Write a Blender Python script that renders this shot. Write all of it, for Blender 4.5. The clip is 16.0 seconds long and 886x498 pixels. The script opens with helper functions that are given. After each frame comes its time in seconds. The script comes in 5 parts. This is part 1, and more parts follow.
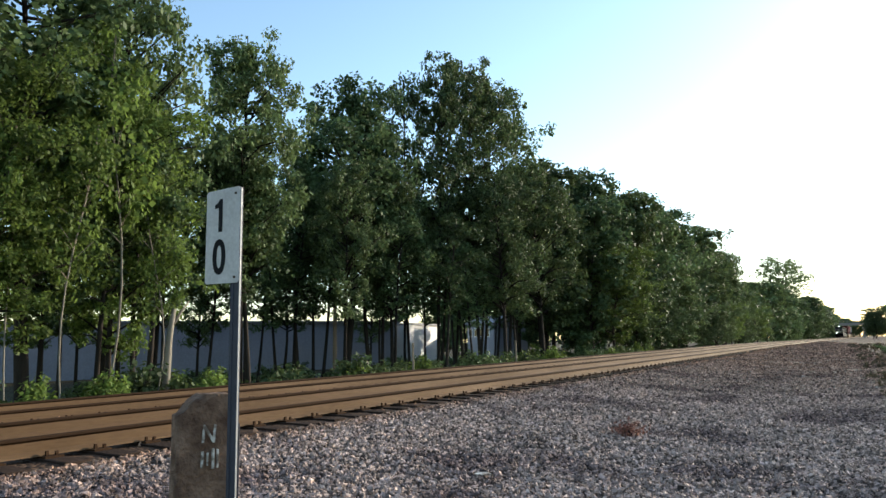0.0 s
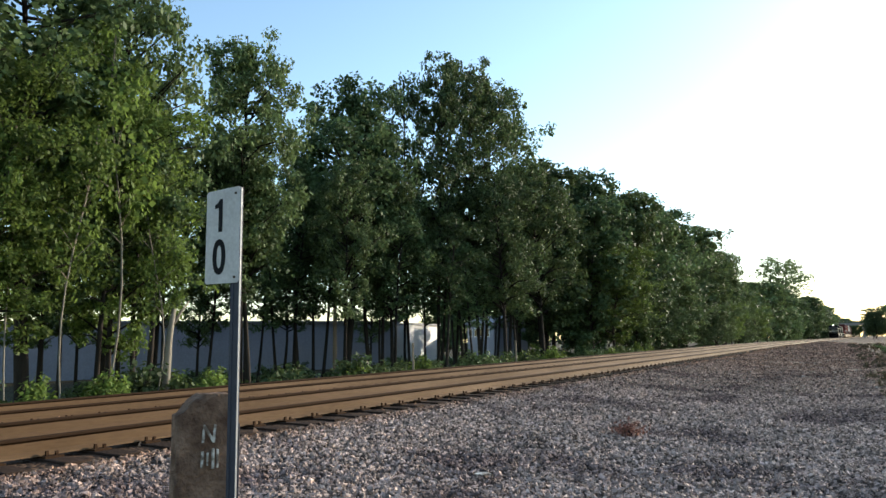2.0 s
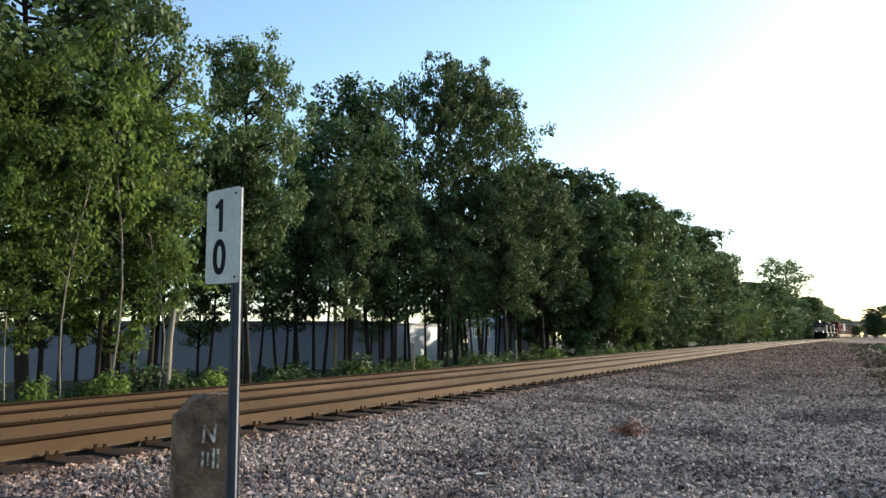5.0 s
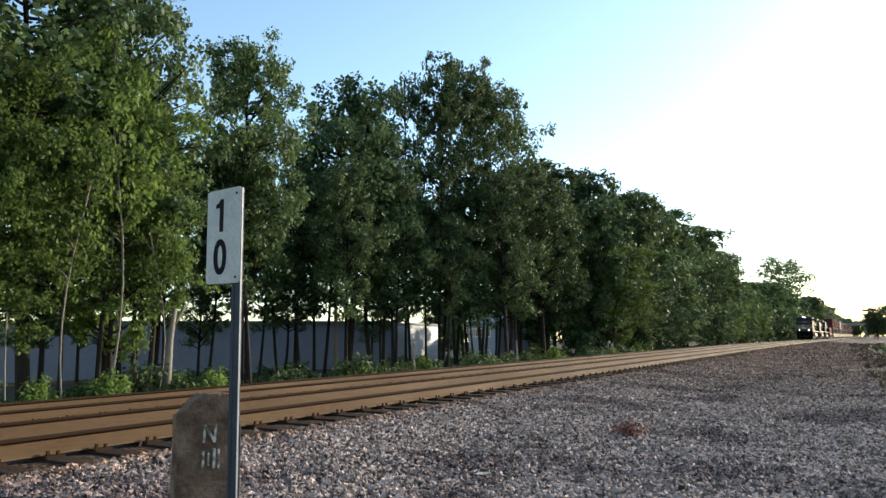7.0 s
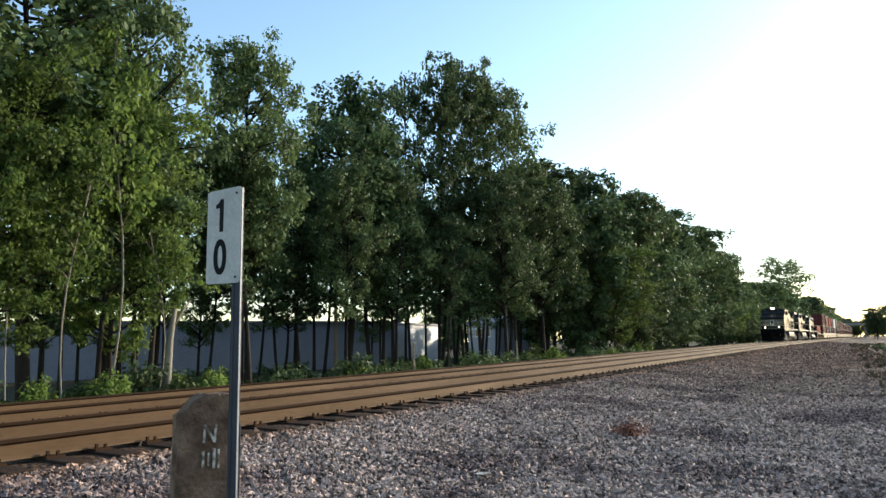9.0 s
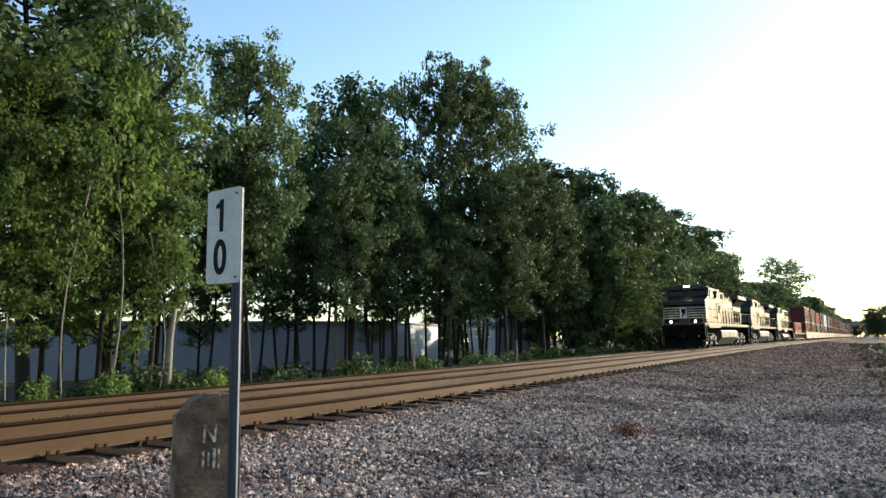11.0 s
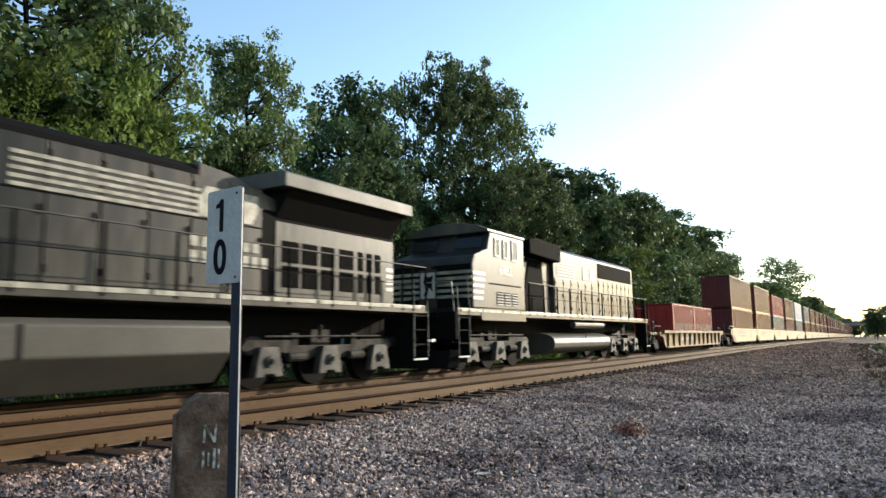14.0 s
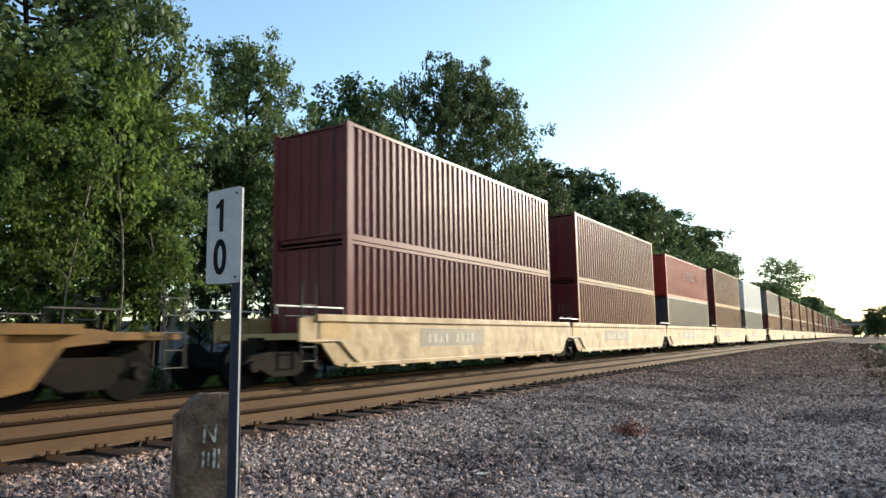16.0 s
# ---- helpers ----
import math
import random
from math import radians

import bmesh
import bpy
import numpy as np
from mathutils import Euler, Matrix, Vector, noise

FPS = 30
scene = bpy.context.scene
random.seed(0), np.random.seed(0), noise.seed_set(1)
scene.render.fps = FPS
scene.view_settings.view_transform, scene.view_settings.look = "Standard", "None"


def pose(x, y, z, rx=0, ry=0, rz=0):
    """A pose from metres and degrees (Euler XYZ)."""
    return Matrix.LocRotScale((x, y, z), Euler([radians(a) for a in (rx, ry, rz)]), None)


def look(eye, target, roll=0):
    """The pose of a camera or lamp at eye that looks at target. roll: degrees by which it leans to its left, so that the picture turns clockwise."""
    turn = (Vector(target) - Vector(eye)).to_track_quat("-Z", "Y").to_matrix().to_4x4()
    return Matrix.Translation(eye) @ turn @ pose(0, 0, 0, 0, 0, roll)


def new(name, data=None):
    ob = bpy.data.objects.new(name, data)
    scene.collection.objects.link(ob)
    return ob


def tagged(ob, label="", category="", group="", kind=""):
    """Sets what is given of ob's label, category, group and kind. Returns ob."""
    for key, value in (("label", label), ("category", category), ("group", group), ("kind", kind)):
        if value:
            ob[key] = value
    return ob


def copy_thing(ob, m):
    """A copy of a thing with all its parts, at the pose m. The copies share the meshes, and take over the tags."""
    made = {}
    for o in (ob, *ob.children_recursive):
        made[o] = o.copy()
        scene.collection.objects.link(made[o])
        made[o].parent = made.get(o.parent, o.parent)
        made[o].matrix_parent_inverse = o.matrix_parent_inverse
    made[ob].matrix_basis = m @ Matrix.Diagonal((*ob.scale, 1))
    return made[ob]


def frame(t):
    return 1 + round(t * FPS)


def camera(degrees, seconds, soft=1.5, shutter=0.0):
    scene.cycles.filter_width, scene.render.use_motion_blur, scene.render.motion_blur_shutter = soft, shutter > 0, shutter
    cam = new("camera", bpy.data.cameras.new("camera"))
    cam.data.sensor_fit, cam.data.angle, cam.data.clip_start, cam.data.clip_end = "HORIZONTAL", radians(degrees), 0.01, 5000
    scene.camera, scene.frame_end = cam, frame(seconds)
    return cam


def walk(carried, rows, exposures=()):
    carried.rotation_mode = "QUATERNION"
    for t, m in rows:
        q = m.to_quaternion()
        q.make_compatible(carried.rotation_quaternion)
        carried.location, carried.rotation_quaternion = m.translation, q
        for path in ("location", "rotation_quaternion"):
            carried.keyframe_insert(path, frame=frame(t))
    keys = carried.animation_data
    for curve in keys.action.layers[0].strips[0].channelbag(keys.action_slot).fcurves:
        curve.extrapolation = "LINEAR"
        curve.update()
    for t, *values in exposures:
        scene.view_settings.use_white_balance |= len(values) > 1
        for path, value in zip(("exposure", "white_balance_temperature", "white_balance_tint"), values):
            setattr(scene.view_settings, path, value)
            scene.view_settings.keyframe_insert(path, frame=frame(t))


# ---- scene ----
# ---- camera and its walk ----
cam = camera(64.81, 16.0, soft=1.5, shutter=0.13)
EYE = Vector((0.0, 0.0, 0.93))
ROLL = -0.93


def aim(yaw, pitch):
    yaw, pitch = radians(yaw), radians(pitch)
    way = Vector((-math.sin(yaw) * math.cos(pitch), math.cos(yaw) * math.cos(pitch), math.sin(pitch)))
    return look(EYE, EYE + way, ROLL)


walk(cam, [(0.0, aim(31.22, 7.40)), (4.2, aim(31.22, 7.40)), (6.3, aim(31.29, 7.40)), (16.0, aim(31.29, 7.40))],
     exposures=[(0.0, 1.32, 7000, 5), (16.0, 1.32, 7000, 5)])

# ---- world, sun ----
SUN_AZ, SUN_EL = 22.0, 15.5          # degrees clockwise from +y, and above the horizon
world = bpy.data.worlds.new("sky")
scene.world = world
world.use_nodes = True
wn = world.node_tree
sky = wn.nodes.new("ShaderNodeTexSky")
sky.sky_type = "NISHITA"
sky.sun_disc = False
sky.sun_elevation = radians(SUN_EL)
sky.sun_rotation = radians(SUN_AZ)
sky.air_density, sky.dust_density, sky.ozone_density = 1.0, 0.4, 2.2
wn.nodes["Background"].inputs["Strength"].default_value = 0.145
wn.links.new(sky.outputs["Color"], wn.nodes["Background"].inputs["Color"])
sun_way = Vector((math.sin(radians(SUN_AZ)) * math.cos(radians(SUN_EL)), math.cos(radians(SUN_AZ)) * math.cos(radians(SUN_EL)), math.sin(radians(SUN_EL))))
sun = new("sun", bpy.data.lights.new("sun", "SUN"))
sun.data.energy = 3.1
sun.data.angle = radians(0.6)
sun.data.color = (1.0, 0.9, 0.8)
sun.matrix_world = look(sun_way * 50, (0, 0, 0))

# ---- materials ----


def mat(name, col, col2=None, rough=0.6, metal=0.0, scale=6.0, fine=60.0, bump=0.15, spread=0.5, spec=0.5, island=0.0, per_object=0.0, translucent=0.0, stretch=(1, 1, 1), relief=0.02):
    """A surface of two colours mixed by coarse noise, with fine grain, uneven gloss and relief."""
    m = bpy.data.materials.new(name)
    m.use_nodes = True
    n, l = m.node_tree.nodes, m.node_tree.links
    p = n["Principled BSDF"]
    col2 = col2 or tuple(c * 0.7 for c in col)
    tc = n.new("ShaderNodeTexCoord")
    mp = n.new("ShaderNodeMapping")
    mp.inputs["Scale"].default_value = stretch
    l.new(tc.outputs["Object"], mp.inputs["Vector"])
    a, b = n.new("ShaderNodeTexNoise"), n.new("ShaderNodeTexNoise")
    a.inputs["Scale"].default_value, b.inputs["Scale"].default_value = scale, fine
    a.inputs["Detail"].default_value = 6
    l.new(mp.outputs["Vector"], a.inputs["Vector"])
    l.new(mp.outputs["Vector"], b.inputs["Vector"])
    r = n.new("ShaderNodeMapRange")
    r.inputs["From Min"].default_value, r.inputs["From Max"].default_value = 0.5 - spread / 2, 0.5 + spread / 2
    l.new(a.outputs["Fac"], r.inputs["Value"])
    mix = n.new("ShaderNodeMix")
    mix.data_type = "RGBA"
    mix.inputs["A"].default_value, mix.inputs["B"].default_value = (*col, 1), (*col2, 1)
    l.new(r.outputs["Result"], mix.inputs["Factor"])
    out = mix.outputs["Result"]
    grain = n.new("ShaderNodeMapRange")
    grain.inputs["To Min"].default_value, grain.inputs["To Max"].default_value = 0.78, 1.22
    l.new(b.outputs["Fac"], grain.inputs["Value"])
    value = grain.outputs["Result"]
    for on, kind, socket in ((island, "ShaderNodeNewGeometry", "Random Per Island"), (per_object, "ShaderNodeObjectInfo", "Random")):
        if on:
            src = n.new(kind)
            mr = n.new("ShaderNodeMapRange")
            mr.inputs["To Min"].default_value, mr.inputs["To Max"].default_value = 1 - on, 1 + on
            l.new(src.outputs[socket], mr.inputs["Value"])
            mul = n.new("ShaderNodeMath")
            mul.operation = "MULTIPLY"
            l.new(value, mul.inputs[0])
            l.new(mr.outputs["Result"], mul.inputs[1])
            value = mul.outputs[0]
    hsv = n.new("ShaderNodeHueSaturation")
    l.new(out, hsv.inputs["Color"])
    l.new(value, hsv.inputs["Value"])
    l.new(hsv.outputs["Color"], p.inputs["Base Color"])
    rr = n.new("ShaderNodeMapRange")
    rr.inputs["To Min"].default_value, rr.inputs["To Max"].default_value = max(0.05, rough - 0.12), min(1.0, rough + 0.12)
    l.new(a.outputs["Fac"], rr.inputs["Value"])
    l.new(rr.outputs["Result"], p.inputs["Roughness"])
    p.inputs["Metallic"].default_value = metal
    p.inputs["Specular IOR Level"].default_value = spec
    if bump:
        bp = n.new("ShaderNodeBump")
        bp.inputs["Strength"].default_value, bp.inputs["Distance"].default_value = bump, relief
        l.new(b.outputs["Fac"], bp.inputs["Height"])
        l.new(bp.outputs["Normal"], p.inputs["Normal"])
    if translucent:
        tr = n.new("ShaderNodeBsdfTranslucent")
        l.new(hsv.outputs["Color"], tr.inputs["Color"])
        ms = n.new("ShaderNodeMixShader")
        ms.inputs["Fac"].default_value = translucent
        l.new(p.outputs["BSDF"], ms.inputs[1])
        l.new(tr.outputs["BSDF"], ms.inputs[2])
        l.new(ms.outputs["Shader"], n["Material Output"].inputs["Surface"])
    return m


def glow(name, col, strength):
    m = mat(name, col, rough=0.3, bump=0)
    p = m.node_tree.nodes["Principled BSDF"]
    p.inputs["Emission Color"].default_value = (*col, 1)
    p.inputs["Emission Strength"].default_value = strength
    return m


def ground_material():
    """Crushed stone: pale and warm beside the rails, greyer on the lot, earth and dry grass beyond."""
    m = bpy.data.materials.new("crushed_stone_ground")
    m.use_nodes = True
    n, l = m.node_tree.nodes, m.node_tree.links
    p = n["Principled BSDF"]
    p.inputs["Roughness"].default_value = 0.95
    p.inputs["Specular IOR Level"].default_value = 0.2
    tc = n.new("ShaderNodeTexCoord")
    vo = n.new("ShaderNodeTexVoronoi")
    vo.inputs["Scale"].default_value = 17
    l.new(tc.outputs["Object"], vo.inputs["Vector"])
    no = n.new("ShaderNodeTexNoise")
    no.inputs["Scale"].default_value, no.inputs["Detail"].default_value = 0.35, 7
    l.new(tc.outputs["Object"], no.inputs["Vector"])
    bw = n.new("ShaderNodeRGBToBW")
    l.new(vo.outputs["Color"], bw.inputs["Color"])
    ramp = n.new("ShaderNodeValToRGB")
    e = ramp.color_ramp.elements
    e[0].position, e[0].color = 0.1, (0.024, 0.018, 0.016, 1)
    e[1].position, e[1].color = 0.85, (0.1, 0.078, 0.068, 1)
    l.new(bw.outputs["Val"], ramp.inputs["Fac"])
    soil = n.new("ShaderNodeMix")
    soil.data_type = "RGBA"
    l.new(ramp.outputs["Color"], soil.inputs["A"])
    soil.inputs["B"].default_value = (0.055, 0.042, 0.035, 1)
    mr = n.new("ShaderNodeMapRange")
    mr.inputs["From Min"].default_value, mr.inputs["From Max"].default_value = 0.45, 0.75
    l.new(no.outputs["Fac"], mr.inputs["Value"])
    l.new(mr.outputs["Result"], soil.inputs["Factor"])
    # grass and litter under the trees
    sep = n.new("ShaderNodeSeparateXYZ")
    l.new(tc.outputs["Object"], sep.inputs["Vector"])
    edge = n.new("ShaderNodeMapRange")
    edge.inputs["From Min"].default_value, edge.inputs["From Max"].default_value = -15.2, -16.6
    l.new(sep.outputs["X"], edge.inputs["Value"])
    green = n.new("ShaderNodeMix")
    green.data_type = "RGBA"
    l.new(edge.outputs["Result"], green.inputs["Factor"])
    l.new(soil.outputs["Result"], green.inputs["A"])
    green.inputs["B"].default_value = (0.03, 0.038, 0.014, 1)
    l.new(green.outputs["Result"], p.inputs["Base Color"])
    bp = n.new("ShaderNodeBump")
    bp.inputs["Strength"].default_value, bp.inputs["Distance"].default_value = 1.0, 0.04
    l.new(vo.outputs["Distance"], bp.inputs["Height"])
    bp.invert = True
    l.new(bp.outputs["Normal"], p.inputs["Normal"])
    return m


GROUND = ground_material()
STONE = mat("crushed_stone", (0.5, 0.372, 0.312), (0.125, 0.093, 0.079), rough=0.85, spec=0.15, scale=9, fine=80, bump=0.3, island=0.85)

def tint_beyond(material, axis, start, end, tint):
    """Multiplies the stone colour by a tint from one line of the plan onwards."""
    n, l = material.node_tree.nodes, material.node_tree.links
    base = n["Principled BSDF"].inputs["Base Color"]
    old = base.links[0].from_socket
    tc, sep, mr, mx = n.new("ShaderNodeTexCoord"), n.new("ShaderNodeSeparateXYZ"), n.new("ShaderNodeMapRange"), n.new("ShaderNodeMix")
    l.new(tc.outputs["Object"], sep.inputs["Vector"])
    mr.inputs["From Min"].default_value, mr.inputs["From Max"].default_value = start, end
    l.new(sep.outputs[axis], mr.inputs["Value"])
    mx.data_type, mx.blend_type = "RGBA", "MULTIPLY"
    l.new(mr.outputs["Result"], mx.inputs["Factor"])
    l.new(old, mx.inputs["A"])
    mx.inputs["B"].default_value = (*tint, 1)
    l.new(mx.outputs["Result"], base)


def dark_patches(material, scale, low, high, tint):
    """Broad darker patches, spread by noise over the stones."""
    n, l = material.node_tree.nodes, material.node_tree.links
    base = n["Principled BSDF"].inputs["Base Color"]
    old = base.links[0].from_socket
    tc, no, mr, mx = n.new("ShaderNodeTexCoord"), n.new("ShaderNodeTexNoise"), n.new("ShaderNodeMapRange"), n.new("ShaderNodeMix")
    l.new(tc.outputs["Object"], no.inputs["Vector"])
    no.inputs["Scale"].default_value, no.inputs["Detail"].default_value, no.inputs["Roughness"].default_value = scale, 5, 0.6
    mr.inputs["From Min"].default_value, mr.inputs["From Max"].default_value = low, high
    l.new(no.outputs["Fac"], mr.inputs["Value"])
    mx.data_type, mx.blend_type = "RGBA", "MULTIPLY"
    l.new(mr.outputs["Result"], mx.inputs["Factor"])
    l.new(old, mx.inputs["A"])
    mx.inputs["B"].default_value = (*tint, 1)
    l.new(mx.outputs["Result"], base)


for stones in (GROUND, STONE):
    dark_patches(stones, 0.5, 0.5, 0.6, (0.5, 0.47, 0.5))
    # rust and dust beside the rails
    tint_beyond(stones, "X", -5.8, -6.4, (0.96, 0.7, 0.48))
    # browner and darker farther along the lot
    tint_beyond(stones, "Y", 10, 34, (0.95, 0.76, 0.64))
RAIL_RUST = mat("rusty_rail_steel", (0.128, 0.075, 0.039), (0.084, 0.049, 0.025), rough=0.8, spec=0.15, scale=3, fine=50, bump=0.2, stretch=(1, 0.15, 1))
# Dull head steel, darkened to include the shade line under the head.
RAIL_HEAD = mat("worn_rail_head_with_shade", (0.042, 0.023, 0.013), (0.026, 0.015, 0.009), rough=0.8, scale=4, fine=30, bump=0, spec=0.04, stretch=(1, 0.1, 1))
TIE = mat("weathered_creosote_wood", (0.044, 0.027, 0.019), (0.024, 0.016, 0.012), rough=0.95, spec=0.08, scale=5, fine=40, bump=0.5, per_object=0.3, stretch=(0.3, 2, 2))
SPIKE = mat("rusty_spike", (0.05, 0.027, 0.015), rough=0.9, spec=0.05)
BARK = mat("grey_brown_bark", (0.036, 0.029, 0.024), (0.022, 0.018, 0.015), rough=0.95, spec=0.1, scale=3, fine=25, bump=0.8, per_object=0.35, stretch=(1, 1, 0.2))
PALE_BARK = mat("pale_smooth_bark", (0.22, 0.19, 0.15), (0.14, 0.12, 0.09), rough=0.9, scale=3, fine=25, bump=0.5, stretch=(1, 1, 0.3))
LEAF = mat("green_leaf", (0.072, 0.106, 0.042), (0.09, 0.126, 0.048), rough=0.6, spec=0.16, scale=0.5, fine=3, bump=0, island=0.45, per_object=0.38, translucent=0.28)
LEAF_DARK = mat("dark_green_leaf", (0.064, 0.104, 0.045), (0.088, 0.132, 0.054), rough=0.6, spec=0.14, scale=0.5, fine=3, bump=0, island=0.4, per_object=0.35, translucent=0.3)
LEAF_BRIGHT = mat("fresh_green_leaf", (0.125, 0.18, 0.042), (0.09, 0.136, 0.036), rough=0.6, spec=0.16, scale=0.6, fine=3, bump=0, island=0.42, per_object=0.3, translucent=0.5)
DRY = mat("dry_straw", (0.1, 0.078, 0.048), (0.062, 0.052, 0.032), rough=0.9, spec=0.1, scale=2, fine=8, bump=0, island=0.4, translucent=0.25)
RED_WEED = mat("rust_red_dry_weed", (0.24, 0.105, 0.075), (0.15, 0.07, 0.05), rough=0.9, spec=0.1, scale=2, fine=8, bump=0, island=0.4)
PLATE = mat("weathered_white_sign_sheet", (0.45, 0.425, 0.405), (0.355, 0.335, 0.315), rough=0.6, spec=0.3, scale=7, fine=50, bump=0.05)
BLACK = mat("black_lettering", (0.006, 0.006, 0.007), rough=0.7, bump=0, spec=0.1)
# One post steel in two tones: shaded face here, sunlit edge below.
POST = mat("shaded_galvanised_post", (0.034, 0.036, 0.05), (0.024, 0.026, 0.037), rough=0.6, spec=0.2, scale=8, fine=70, bump=0.1)
GALV = mat("sunlit_galvanised_edge", (0.3, 0.305, 0.315), (0.22, 0.225, 0.235), rough=0.5, metal=0.2, scale=8, fine=70, bump=0.05)
CONCRETE = mat("weathered_old_concrete", (0.215, 0.14, 0.1), (0.08, 0.048, 0.034), rough=0.92, spec=0.1, scale=7, fine=38, bump=1.0, spread=0.35)
CHALK = mat("worn_white_paint", (0.5, 0.47, 0.43), (0.13, 0.1, 0.078), rough=0.85, scale=26, spread=0.22)
LOCO = mat("dusty_black_enamel", (0.0145, 0.013, 0.0115), (0.046, 0.039, 0.03), rough=0.4, per_object=0.55, scale=1.6, fine=6, bump=0.3, relief=0.012, spec=0.24, spread=0.35, stretch=(1, 1, 0.3))
LOCO_DARK = mat("sooty_black_steel", (0.004, 0.004, 0.0042), (0.007, 0.0064, 0.006), rough=0.8, scale=2, fine=25, bump=0.12, spec=0.05)
UNDER = mat("dusty_underframe_steel", (0.047, 0.039, 0.03), (0.018, 0.015, 0.013), rough=0.7, spread=0.3, scale=3.5, fine=25, bump=0.2)
RUST_DARK = mat("dark_rusty_truck_steel", (0.016, 0.011, 0.008), (0.009, 0.007, 0.006), rough=0.85, spec=0.1, scale=3, fine=25, bump=0.2)
TRUCK = mat("grimy_truck_steel", (0.034, 0.028, 0.022), (0.01, 0.009, 0.008), rough=0.75, spec=0.15, spread=0.25, scale=5, fine=25, bump=0.25)
OCHRE = mat("worn_ochre_paint", (0.36, 0.205, 0.035), (0.26, 0.15, 0.035), rough=0.6, scale=3, fine=20, bump=0.1)
TANK = mat("dusty_grey_tank_paint", (0.066, 0.06, 0.05), (0.042, 0.038, 0.031), rough=0.52, spec=0.3, scale=1.2, fine=18, bump=0.08)
WHITE = mat("white_stripe_paint", (0.5, 0.49, 0.46), (0.4, 0.39, 0.36), rough=0.45, scale=3, fine=30, bump=0.04)
# Dulled paint; on the nose it stands for white stripes in shade.
DULL_WHITE = mat("sooted_and_shaded_cream_paint", (0.34, 0.31, 0.24), (0.15, 0.14, 0.11), rough=0.5, scale=4, fine=30, bump=0.04, spread=0.3)
GLASS = mat("dark_cab_glass", (0.008, 0.009, 0.01), rough=0.1, bump=0, spec=0.3)
VOID = mat("black_opening", (0.002, 0.002, 0.002), rough=0.9, bump=0, spec=0.05)
YELLOW = mat("bright_yellow_paint", (0.75, 0.5, 0.03), rough=0.5)
LAMP = glow("lit_headlight", (1.0, 0.93, 0.8), 14)
WELL = mat("faded_yellow_well_car_paint", (0.215, 0.112, 0.025), (0.075, 0.034, 0.013), rough=0.6, spec=0.2, scale=1.4, fine=12, bump=0.3, spread=0.4)
TAN_PATCH = mat("grey_tan_repainted_patch", (0.16, 0.125, 0.08), (0.12, 0.095, 0.06), rough=0.6, scale=2, fine=12, bump=0.1)
PATCH = mat("brown_repainted_patch", (0.1, 0.052, 0.022), (0.075, 0.04, 0.018), rough=0.6, scale=2, fine=12, bump=0.1)
WELL_PALE = mat("bleached_yellow_well_car_paint", (0.36, 0.245, 0.1), (0.2, 0.112, 0.038), rough=0.6, spread=0.45, scale=1.6, fine=1.5, bump=0.7, relief=0.07)
BOX_MAROON = mat("maroon_container_paint", (0.12, 0.0265, 0.027), (0.094, 0.0215, 0.022), rough=0.36, scale=0.9, fine=14, bump=0.02, per_object=0.12, spec=0.12)
BOX_BROWN = mat("brown_container_paint", (0.12, 0.031, 0.028), (0.09, 0.026, 0.023), rough=0.4, scale=0.9, fine=14, bump=0.02, per_object=0.15, spec=0.1)
BOX_RED = mat("faded_red_container_paint", (0.34, 0.028, 0.018), (0.25, 0.023, 0.016), rough=0.55, scale=0.8, fine=10, bump=0.05, spec=0.22)
BOX_BLUE = mat("slate_blue_container_paint", (0.03, 0.038, 0.052), (0.025, 0.03, 0.04), rough=0.45, scale=0.8, fine=10, bump=0.04)
BOX_WHITE = mat("white_container_paint", (0.7, 0.69, 0.65), (0.6, 0.58, 0.53), rough=0.5, scale=0.8, fine=10, bump=0.04)
BOX_GREY = mat("grey_container_paint", (0.11, 0.1, 0.092), (0.085, 0.078, 0.072), rough=0.5, scale=0.8, fine=10, bump=0.04)
WALL_BLUE = mat("blue_grey_ribbed_sheet", (0.2, 0.2, 0.235), (0.165, 0.168, 0.2), rough=0.6, scale=0.3, fine=6, bump=0.05)
WALL_WHITE = mat("white_painted_siding", (0.78, 0.77, 0.74), (0.7, 0.68, 0.65), rough=0.6, scale=0.5, fine=10, bump=0.05)
ROOF = mat("grey_sheet_roof", (0.2, 0.2, 0.22), rough=0.6)
BRIDGE = mat("weathered_bridge_concrete", (0.32, 0.3, 0.27), (0.22, 0.2, 0.18), rough=0.9, scale=0.4, fine=4)
WOOD_POLE = mat("tan_wooden_pole", (0.3, 0.22, 0.15), (0.22, 0.16, 0.11), rough=0.9, stretch=(1, 1, 0.1))

# ---- building helpers ----


def mesh_of(name, bm, material, smooth=False):
    me = bpy.data.meshes.new(name)
    bm.normal_update()
    bm.to_mesh(me)
    bm.free()
    for m in material if isinstance(material, (list, tuple)) else [material]:
        me.materials.append(m)
    if smooth:
        me.polygons.foreach_set("use_smooth", [True] * len(me.polygons))
    return me


def part(name, bm, material, parent, label="", smooth=False):
    """One mesh object under a thing or a part."""
    ob = new(name, bm if isinstance(bm, bpy.types.Mesh) else mesh_of(name, bm, material, smooth))
    ob.parent = parent
    return tagged(ob, label)


def thing(name, label, category, group="", kind="", m=None):
    ob = new(name)
    ob.empty_display_size = 0.2
    if m is not None:
        ob.matrix_basis = m
    return tagged(ob, label, category, group, kind)


